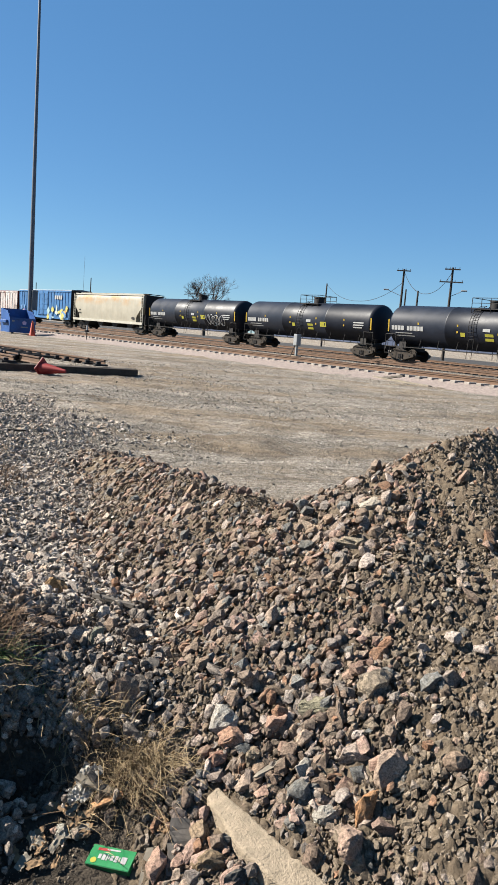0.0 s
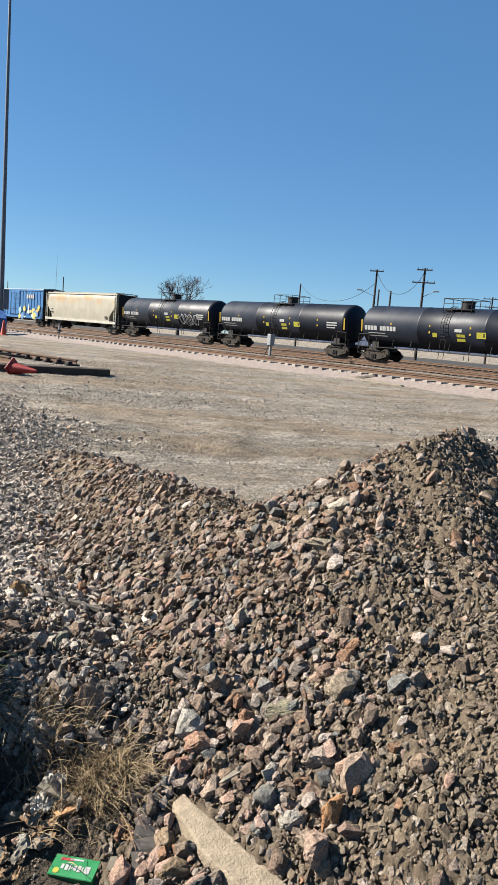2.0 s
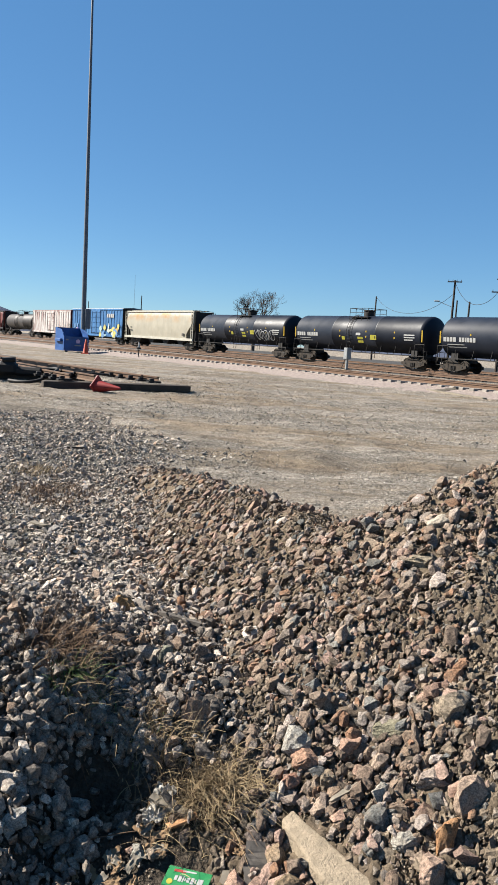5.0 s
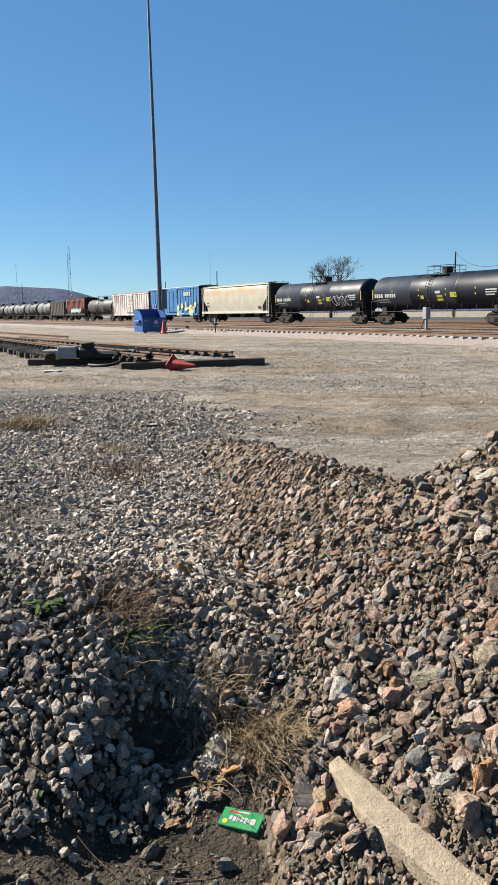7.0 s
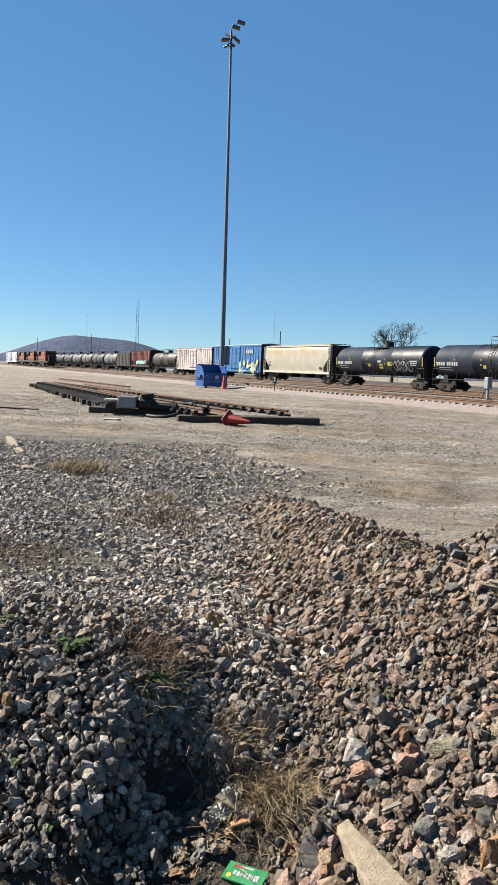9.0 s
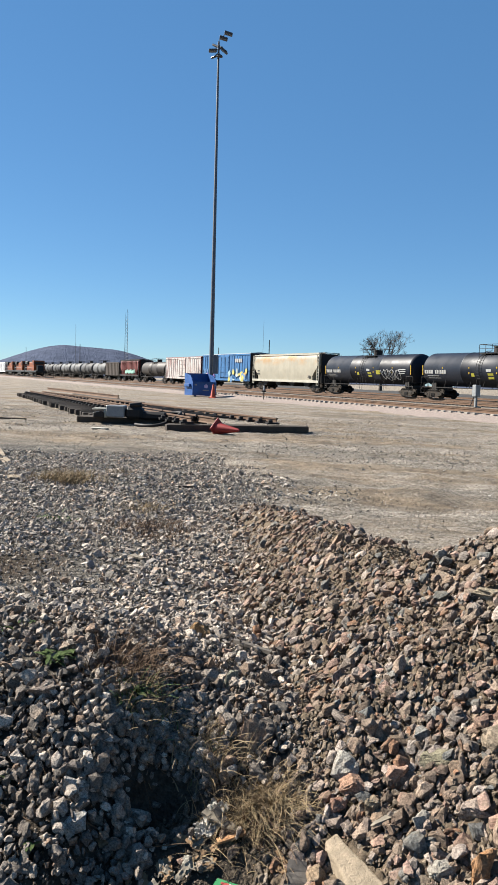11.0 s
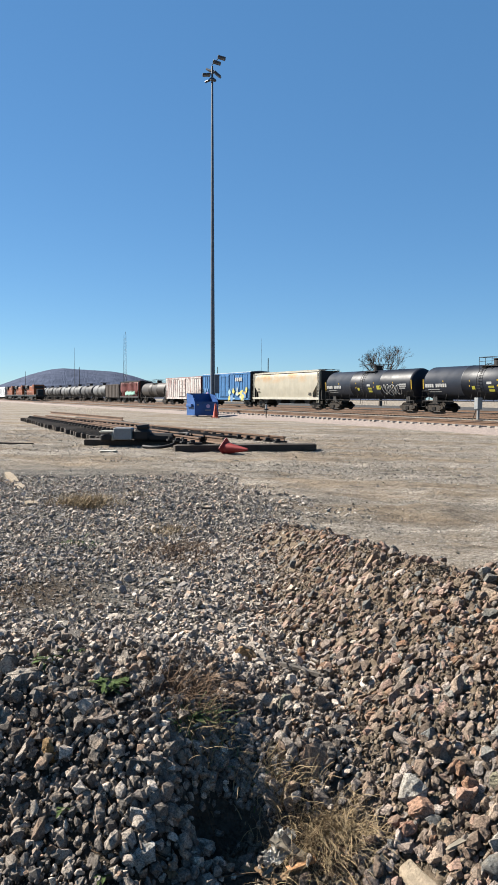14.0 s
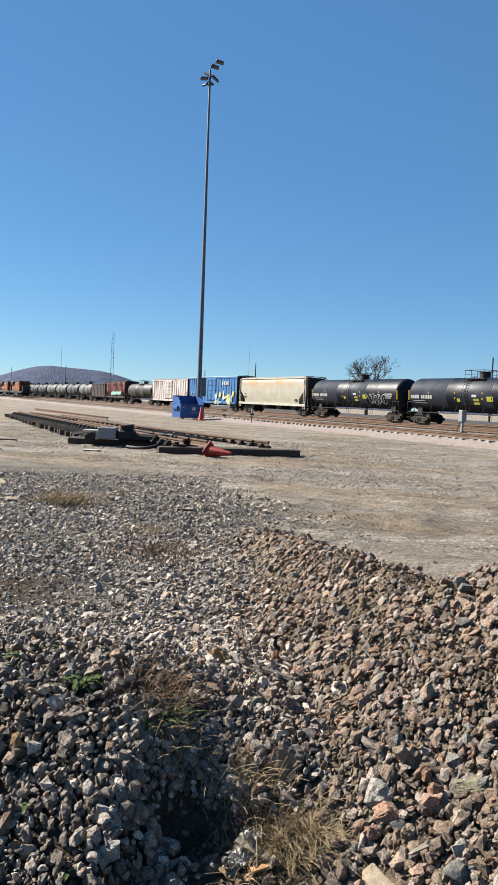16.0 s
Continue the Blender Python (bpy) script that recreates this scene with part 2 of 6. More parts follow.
rusty = mix(cnt, maths(cnt, "MULTIPLY", high, blot), cb.inputs["Base Color"].links[0].from_socket, (0.266, 0.148, 0.052))
cnt.links.new(rusty, cb.inputs["Base Color"])
M_creamsill = plain("pale_sill_paint", (0.352, 0.334, 0.279), 0.6, 0, 2, 0.2)
M_blue = streaked("blue_boxcar_paint", (0.027, 0.115, 0.267), (0.016, 0.031, 0.056), 0.55, 0.4)
M_roof = plain("galvanised_roof", (0.124, 0.149, 0.174), 0.5, 0.3, 2, 0.2)
M_white = streaked("flaking_white_paint", (0.40, 0.38, 0.36), (0.130, 0.034, 0.026), 0.7, 0.85)
M_redpaint = streaked("faded_red_paint", (0.112, 0.018, 0.015), (0.041, 0.012, 0.010), 0.65, 0.5)
M_brown = streaked("brown_gondola_paint", (0.041, 0.029, 0.022), (0.016, 0.012, 0.010), 0.75, 0.6)
M_orange = streaked("orange_engine_paint", (0.206, 0.050, 0.008), (0.025, 0.012, 0.008), 0.55, 0.4)
M_darkgreen = plain("engine_dark_paint", (0.009, 0.009, 0.008), 0.5, 0, 1, 0.3)
M_mark = plain("white_marking", (0.297, 0.297, 0.289), 0.6, 0, 5, 0.15)
M_yellow = plain("yellow_reflector", (0.309, 0.198, 0.012), 0.5, 0, 5, 0.15)
M_hiyellow = plain("yellow_placard", (0.297, 0.272, 0.033), 0.5, 0, 5, 0.15)
M_dump = plain("blue_dumpster_paint", (0.009, 0.062, 0.217), 0.5, 0, 2.0, 0.3, 0.4)
M_dumpdark = plain("dumpster_dark_lid", (0.008, 0.010, 0.016), 0.6, 0, 3, 0.3)
M_cone = plain("orange_cone_plastic", (0.413, 0.056, 0.021), 0.5, 0, 4, 0.15)
M_red = plain("faded_red_plastic", (0.272, 0.025, 0.021), 0.55, 0, 4, 0.2)
M_pole = plain("weathered_steel_pole", (0.096, 0.111, 0.133), 0.55, 0.2, 1.0, 0.3)
M_lamp = plain("lamp_housing", (0.066, 0.066, 0.068), 0.5, 0.4, 4, 0.2)
M_box = plain("grey_cabinet_paint", (0.206, 0.215, 0.218), 0.5, 0.1, 3, 0.2)
M_wood = plain("grey_weathered_wood", (0.099, 0.087, 0.074), 0.9, 0, 9, 0.4, 0.2, "Position", 0.004)
M_palewood = plain("pale_split_wood", (0.190, 0.165, 0.128), 0.9, 0, 9, 0.3, 0.2, "Position", 0.004)
M_orangewood = plain("orange_split_wood", (0.40, 0.22, 0.11), 0.85, 0, 20, 0.3, 0.2, "Position", 0.003)
M_polewood = plain("utility_pole_wood", (0.041, 0.033, 0.027), 0.9, 0, 2, 0.3)
M_bark = plain("bare_tree_bark", (0.078, 0.063, 0.052), 0.95, 0, 3, 0.3)
M_concrete = plain("sandy_concrete", (0.265, 0.214, 0.152), 0.95, 0, 22, 0.3, 0.2, "Position", 0.016)
M_green = plain("green_carton_print", (0.008, 0.155, 0.044), 0.4, 0, 14, 0.15, 0.5)
# the carton green at 0.7, shade of the near side painted in
M_greend = plain("shaded_green_carton_side", (0.006, 0.108, 0.031), 0.45, 0, 14, 0.15, 0.5)
M_plastic = plain("dirty_plastic_film", (0.30, 0.28, 0.24), 0.35, 0, 12, 0.4, 0.5)
M_straw = plain("dry_straw", (0.259, 0.192, 0.111), 0.9, 0, 30, 0.35, 0.2, "Position")
M_weed = plain("green_weed", (0.095, 0.140, 0.045), 0.8, 0, 30, 0.4, 0.2, "Position")
M_twig = plain("dry_twig", (0.115, 0.072, 0.043), 0.9, 0, 30, 0.35, 0.2, "Position")
M_leaf = plain("dead_leaf", (0.210, 0.135, 0.075), 0.85, 0, 25, 0.4, 0.2, "Position")
# far woods: the blue haze of distance is mixed into the colour
M_hill = plain("hazy_wooded_hill", (0.075, 0.088, 0.125), 1.0, 0, 0.05, 0.3, 0.0, "Position")


# ---------------------------------------------------------------- mesh helpers
def box(bm, c, size, rz=0.0, tilt=None, bevel=0.0):
    m = Matrix.Translation(c) @ Euler((0, 0, rz)).to_matrix().to_4x4()
    if tilt:
        m = m @ Euler(tilt).to_matrix().to_4x4()
    r = bmesh.ops.create_cube(bm, size=1, matrix=m @ Matrix.Diagonal((*size, 1)))
    if bevel:
        edges = list({e for v in r["verts"] for e in v.link_edges})
        bmesh.ops.bevel(bm, geom=edges, offset=bevel, segments=1, affect="EDGES", profile=0.5)


def rod(bm, a, b, r0, r1=None, seg=8):
    a, b = Vector(a), Vector(b)
    d = b - a
    m = Matrix.Translation((a + b) / 2) @ d.to_track_quat("Z", "Y").to_matrix().to_4x4()
    bmesh.ops.create_cone(bm, cap_ends=True, segments=seg, radius1=r0, radius2=r0 if r1 is None else r1, depth=d.length, matrix=m)


def prism(bm, outline, y0, y1):
    """An outline in x and z, pushed from y0 to y1."""
    a = [bm.verts.new((x, y0, z)) for x, z in outline]
    b = [bm.verts.new((x, y1, z)) for x, z in outline]
    n = len(a)
    bm.faces.new(a)
    bm.faces.new(b[::-1])
    for i in range(n):
        bm.faces.new((a[i], b[i], b[(i + 1) % n], a[(i + 1) % n]))
    bmesh.ops.recalc_face_normals(bm, faces=bm.faces[:])


def lathe(bm, profile, axis="x", seg=32):
    """A profile of (along, radius) turned round an axis."""
    rings = []
    for u, r in profile:
        ring = []
        for i in range(seg):
            a = 2 * math.pi * i / seg
            p = (u, r * math.cos(a), r * math.sin(a)) if axis == "x" else (r * math.cos(a), r * math.sin(a), u)
            ring.append(bm.verts.new(p))
        rings.append(ring)
    for p, q in zip(rings, rings[1:]):
        for i in range(seg):
            bm.faces.new((p[i], p[(i + 1) % seg], q[(i + 1) % seg], q[i]))
    bm.faces.new(rings[0][::-1])
    bm.faces.new(rings[-1])
    bmesh.ops.recalc_face_normals(bm, faces=bm.faces[:])


def part(name, bm, mat, parent=None, label="", smooth=False):
    me = bpy.data.meshes.new(name)
    bm.to_mesh(me)
    bm.free()
    me.materials.append(mat)
    if smooth:
        me.polygons.foreach_set("use_smooth", [True] * len(me.polygons))
        me.set_sharp_from_angle(angle=radians(35))
    ob = new(name, me)
    if parent:
        ob.parent = parent
    if label:
        ob["label"] = label
    return ob


def shared(name, me, parent, m):
    ob = new(name, me)
    ob.parent = parent
    ob.matrix_basis = m
    return ob


def thing(name, m, label, category, group="", kind=""):
    ob = new(name)
    ob.matrix_basis = m
    return tagged(ob, label, category, group, kind)


def fresh():
    return bmesh.new()


# ---------------------------------------------------------------- the lie of the land
TABLE = np.random.RandomState(7).rand(128, 128)


def vnoise(x, y):
    x, y = np.asarray(x, float), np.asarray(y, float)
    xi, yi = np.floor(x).astype(int), np.floor(y).astype(int)
    fx, fy = x - xi, y - yi
    fx, fy = fx * fx * (3 - 2 * fx), fy * fy * (3 - 2 * fy)
    t = lambda i, j: TABLE[i % 128, j % 128]
    a = t(xi, yi) * (1 - fx) + t(xi + 1, yi) * fx
    b = t(xi, yi + 1) * (1 - fx) + t(xi + 1, yi + 1) * fx
    return a * (1 - fy) + b * fy - 0.5


def step(a, b, v):
    t = np.clip((v - a) / (b - a), 0, 1)
    return t * t * (3 - 2 * t)


def smin(a, b, k):
    h = np.clip(0.5 + 0.5 * (b - a) / k, 0, 1)
    return b * (1 - h) + a * h - k * h * (1 - h)


def in_pit(x, y):
    """The dark hole below the bank."""
    return np.exp(-((((x + 0.67) / 0.15) ** 2 + ((y - 2.46) / 0.10) ** 2) ** 2))


def base_height(x, y):
    """The ground without the heap: level yard, a bank of old ballast, the hollow at the camera's feet."""
    x, y = np.asarray(x, float), np.asarray(y, float)
    far = np.hypot(x, y)
    z = 0.05 * vnoise(x * 0.35, y * 0.35) * step(60, 20, far) + 0.05 * vnoise(x * 1.3 + 9, y * 1.3) * step(20, 6, far)
    far2 = step(5, 9, far) * step(60, 30, far)
    z = z + far2 * (0.075 * vnoise(x * 0.55, y * 1.5) + 0.055 * vnoise(x * 2.1 + 3, y * 4.0) + 0.045 * vnoise(x * 6, y * 9))
    low = 1 - step(2.02, 2.9, y + 0.15 * vnoise(x * 2, y * 2) + 0.27 * step(-0.72, -0.95, x))
    z = z - 0.38 * low
    bank = np.exp(-((y - 3.0) / 0.55) ** 2) * step(-0.55, -1.2, x) * (0.17 + 0.05 * vnoise(x * 1.5, 3.3))
    z = z + bank
    return z - 0.24 * in_pit(x, y)


def heap_top(x, y):
    """The heap of broken stone and soil: a steep mound and a long low tail."""
    x, y = np.asarray(x, float), np.asarray(y, float)
    w = 0.10 * vnoise(x * 1.4 + 4, y * 1.4) + 0.05 * vnoise(x * 4, y * 4 + 7)
    low = -0.052 + 0.368 * (x - 0.2) + 0.449 * (y - 2.4)
    upper = 0.230 + 0.494 * (x - 0.2) + 0.242 * (y - 3.03)
    blend = step(2.75, 3.25, y)
    front = low * (1 - blend) + upper * blend
    back = 0.585 + np.where(x < 0.4, 0.36, 0.66) * (x - 0.40) - 0.45 * (y - 4.0)
    right = 0.90 + 0.27 * (y - 3.65) - 0.66 * (x - 1.07)
    rear = 1.10 - 0.65 * (y - 4.7)
    top = smin(smin(smin(front, back, 0.08), smin(right, rear, 0.15), 0.12), 1.06 + 0 * x, 0.12)
    ux, uy = -0.447, 0.894
    along = (x - 0.05) * ux + (y - 4.35) * uy
    side = (x - 0.05) * uy - (y - 4.35) * ux
    crest = 0.475 - 0.115 * np.clip(along, 0, 9) - 0.5 * np.clip(-along, 0, 9)
    tail = crest - np.where(side < 0, 0.58, 0.75) * (np.sqrt(side * side + 0.01) - 0.1)
    dip = 0.20 * np.exp(-(((x - 1.12) / 0.36) ** 2 + ((y - 3.25) / 0.55) ** 2))
    return -smin(-top, -tail, 0.12) + w * 0.9 - dip


def height(x, y):
    b, h = base_height(x, y), heap_top(x, y)
    return np.maximum(b, h)


def polar_sheet(name, mat, func, radii, angles, keep=None):
    """A sheet in rings round the camera's place, fine in front and near."""
    R, A = np.meshgrid(radii, angles, indexing="ij")
    X, Y = R * np.sin(A), R * np.cos(A) - 0.3
    Z = func(X, Y)
    n, k = R.shape
    idx = np.arange(n * k).reshape(n, k)
    q = np.stack((idx[:-1, :-1], idx[1:, :-1], idx[1:, 1:], idx[:-1, 1:]), -1).reshape(-1, 4)[:, ::-1]
    V = np.stack((X, Y, Z), -1).reshape(-1, 3)
    if keep is not None:
        ok = keep(X, Y, Z).reshape(-1)
        q = q[ok[q].any(1)]
        used = np.unique(q)
        remap = np.zeros(n * k, int)
        remap[used] = np.arange(len(used))
        V, q = V[used], remap[q]
    me = mesh_from(name, V, q)
    me.materials.append(mat)
    me.polygons.foreach_set("use_smooth", np.ones(len(q), bool))
    return new(name, me)


def mesh_from(name, V, F):
    me = bpy.data.meshes.new(name)
    k = F.shape[1]
    me.vertices.add(len(V))
    me.vertices.foreach_set("co", np.ascontiguousarray(V, np.float32).ravel())
    me.loops.add(F.size)
    me.loops.foreach_set("vertex_index", np.ascontiguousarray(F, np.int32).ravel())
    me.polygons.add(len(F))
    me.polygons.foreach_set("loop_start", np.arange(0, F.size, k, dtype=np.int32))
    me.update(calc_edges=True)
    me.polygons.foreach_set("use_smooth", np.zeros(len(F), bool))
    return me


fine = np.radians(np.arange(-44, 30.01, 0.40))
angles = np.concatenate((np.radians(np.arange(-180, -44, 6.0)), fine, np.radians(np.arange(36, 181, 6.0)), ))
angles[-1] = np.radians(180)
radii = np.concatenate(([0.0], np.geomspace(0.5, 5, 190), np.geomspace(5.03, 45, 270), np.geomspace(46, 120, 40), [200, 400, 900, 2000, 4500]))
ground = polar_sheet("ground", M_ground, lambda x, y: base_height(x, y), radii, angles)
tagged(ground, "sandy dirt and crushed stone of the rail yard", "ground", kind="structure")


def heap_surface(x, y):
    b, h = base_height(x, y), heap_top(x, y)
    r = 0.045 * vnoise(x * 13, y * 13) + 0.034 * np.abs(vnoise(x * 27, y * 27)) + 0.034 * vnoise(x * 48, y * 48) + 0.026 * vnoise(x * 92, y * 92) - 0.008
    return np.where(h > b - 0.05, h + r - 0.002, b - 0.06)


rubble_heap = polar_sheet("rubble_heap", M_soil, heap_surface, np.geomspace(1.0, 12, 520), np.radians(np.concatenate((np.arange(-36, 30, 0.18), np.arange(30, 112, 0.8)))),
                          keep=lambda X, Y, Z: heap_top(X, Y) > base_height(X, Y) - 0.03)
tagged(rubble_heap, "heap of brown soil and broken stone dumped on the yard", "rubble heap")

# ---------------------------------------------------------------- tracks
TH = radians(-39.5)
ALONG = Vector((math.sin(TH), math.cos(TH), 0))
ACROSS = Vector((math.cos(TH), -math.sin(TH), 0))
CAR_TURN = math.degrees(TH) - 90 + 79.0


def on_track(s, across, z=0.0):
    return ALONG * s + ACROSS * across + Vector((0, 0, z))


def track_pose(s, across, z):
    """Local x runs along the track to the near end, -y faces the yard."""
    p = on_track(s, across, z)
    return Matrix.Translation(p) @ Matrix((tuple(-ALONG), tuple(ACROSS), (0, 0, 1))).transposed().to_4x4()


def rail_profile(h=0.17):
    return [(-0.07, 0), (0.07, 0), (0.07, 0.015), (0.012, 0.035), (0.012, h - 0.045), (0.036, h - 0.035), (0.036, h), (-0.036, h), (-0.036, h - 0.035), (-0.012, h - 0.045), (-0.012, 0.035), (-0.07, 0.015)]


def rail_between(name, a, b, parent, mat, h=0.17):
    a, b = Vector(a), Vector(b)
    d = (b - a).normalized()
    side = Vector((d.y, -d.x, 0))
    bm = fresh()
    ends = []
    for p in (a, b):
        ends.append([bm.verts.new(p + side * u + Vector((0, 0, v))) for u, v in rail_profile(h)])
    n = len(ends[0])
    for i in range(n):
        bm.faces.new((ends[0][i], ends[0][(i + 1) % n], ends[1][(i + 1) % n], ends[1][i]))
    bm.faces.new(ends[0])
    bm.faces.new(ends[1][::-1])
    bmesh.ops.recalc_face_normals(bm, faces=bm.faces[:])
    return part(name, bm, mat, parent)


def make_track(across, s0, s1, bed_mat, tie_mat, label, tie_range, bed=0.16, lift=0.0):
    tr = thing("railway_track", Matrix(), label, "railway track", "yard tracks", "structure")
    bm = fresh()
    n = 160
    rows = []
    prof = [(-3.0, -0.05), (-1.7, bed * 0.55), (-1.2, bed), (1.2, bed), (1.7, bed * 0.55), (3.0, -0.05)]
    rnd = random.Random(int(across * 10))
    for i in range(n + 1):
        s = s0 + (s1 - s0) * i / n
        rows.append([bm.verts.new(on_track(s, across + u + rnd.uniform(-0.12, 0.12) * (abs(u) > 1.5), lift + v + rnd.uniform(-0.02, 0.02))) for u, v in prof])
    for a, b in zip(rows, rows[1:]):
        for j in range(len(prof) - 1):
            bm.faces.new((a[j], a[j + 1], b[j + 1], b[j]))
    bmesh.ops.recalc_face_normals(bm, faces=bm.faces[:])
    part("ballast", bm, bed_mat, tr, smooth=True)
    for g in (-0.7525, 0.7525):
        rail_between("rail", on_track(s0, across + g, lift + bed + 0.03), on_track(s1, across + g, lift + bed + 0.03), tr, M_railsteel)
        bm = fresh()
        a, b = on_track(s0, across + g, lift + bed + 0.202), on_track(s1, across + g, lift + bed + 0.202)
        d = (b - a)
        box(bm, (a + b) / 2, (0.066, d.length, 0.006), math.atan2(-d.x, d.y))
        part("rail_head", bm, M_railtop, tr)
    bm = fresh()
    box(bm, (0, 0, 0), (0.23, 2.75, 0.17), bevel=0.012)
    tie_me = bpy.data.meshes.new("sleeper")
    bm.to_mesh(tie_me)
    bm.free()
    tie_me.materials.append(tie_mat)
    s = tie_range[0]
    while s < tie_range[1]:
        m = track_pose(s, across + rnd.uniform(-0.06, 0.06), lift + bed - 0.035) @ pose(0, 0, 0, 0, 0, rnd.uniform(-1.5, 1.5))
        shared("sleeper", tie_me, tr, m)
        s += 0.55
    return tr


T_NEAR, T_MID, T_TRAIN = 24.8, 40.0, 48.0
make_track(T_NEAR, -60, 420, M_ballast, M_tiepale, "rusty running track on pinkish ballast", (12, 150), 0.24)
make_track(T_MID, -60, 420, M_darkballast, M_tie, "siding on dark oily ballast", (15, 75), 0.12, -0.09)
make_track(T_TRAIN, -60, 520, M_darkballast, M_tie, "track under the standing train", (20, 75), 0.16, -0.13)
make_track(56.0, -60, 520, M_darkballast, M_tie, "far siding behind the train", (20, 60), 0.1)

# dark dirt beyond the last track, with some shade put into its colour
bm = fresh()
rows = []
rnd = random.Random(77)
for i in range(121):
    s_ = -70 + 520 * i / 120
    rows.append([bm.verts.new(on_track(s_, T_TRAIN + u + rnd.uniform(-0.4, 0.4), z + rnd.uniform(-0.02, 0.06))) for u, z in ((10.6, -0.12), (13, 0.12), (18, 0.16), (26, 0.14), (40, 0.16), (60, -0.12))])
for a, b in zip(rows, rows[1:]):
    for k in range(5):
        bm.faces.new((a[k], a[k + 1], b[k + 1], b[k]))
bmesh.ops.recalc_face_normals(bm, faces=bm.faces[:])
tagged(part("ground_beyond", bm, M_darkballast, smooth=True), "dark ground behind the parked train, partly shade in its colour", "ground", kind="structure")
RAIL_Z = 0.22


# ---------------------------------------------------------------- rail cars
def make_truck(parent, x):
    """A three-piece bogie: side frames, bolster, two wheelsets."""
    for y in (-0.98, 0.98):
        bm = fresh()
        prism(bm, [(x - 1.28, 0.36), (x - 1.05, 0.30), (x - 0.45, 0.12), (x + 0.45, 0.12), (x + 1.05, 0.30), (x + 1.28, 0.36), (x + 1.28, 0.58), (x + 0.75, 0.66), (x + 0.45, 0.84), (x - 0.45, 0.84), (x - 0.75, 0.66), (x - 1.28, 0.58)], y - 0.09, y + 0.09)
        f = part("bogie_frame", bm, M_wheel, parent)
        for sx in (-0.17, 0.0, 0.17):
            bm = fresh()
            rod(bm, (x + sx, y * 1.11, 0.22), (x + sx, y * 1.11, 0.52), 0.07, seg=8)
            part("spring", bm, M_iron, f)
    bm = fresh()
    box(bm, (x, 0, 0.62), (0.45, 2.0, 0.3), bevel=0.03)
    part("bolster", bm, M_iron, parent)
    for wx in (x - 0.88, x + 0.88):
        bm = fresh()
        rod(bm, (wx, -1.1, 0.46), (wx, 1.1, 0.46), 0.08)
        part("axle", bm, M_iron, parent)
        for y in (-0.76, 0.76):
            bm = fresh()
            s = 1 if y > 0 else -1
            lathe(bm, [(y - s * 0.08, 0.49), (y - s * 0.05, 0.49), (y - s * 0.045, 0.46), (y + s * 0.06, 0.455), (y + s * 0.06, 0.38), (y + s * 0.03, 0.36), (y + s * 0.03, 0.12), (y + s * 0.07, 0.1)], "x", 20)
            bmesh.ops.rotate(bm, verts=bm.verts[:], cent=(0, 0, 0), matrix=Matrix.Rotation(radians(90), 3, "Z"))
            bmesh.ops.translate(bm, verts=bm.verts[:], vec=(wx, 0, 0.46))
            part("wheel", bm, M_wheel, parent, smooth=True)


def make_couplers(parent, half):
    for s in (-1, 1):
        bm = fresh()
        box(bm, (s * (half - 0.45), 0, 0.86), (0.75, 0.2, 0.22), bevel=0.03)
        box(bm, (s * (half - 0.08), 0, 0.86), (0.3, 0.32, 0.3), bevel=0.05)
        part("coupler", bm, M_iron, parent)


def bars(bm, x, z, widths, h, y):
    """A row of small upright blocks in place of lettering."""
    for w in widths:
        if w > 0:
            box(bm, (x + w / 2, y, z), (w, 0.012, h))
        x += abs(w) + 0.035


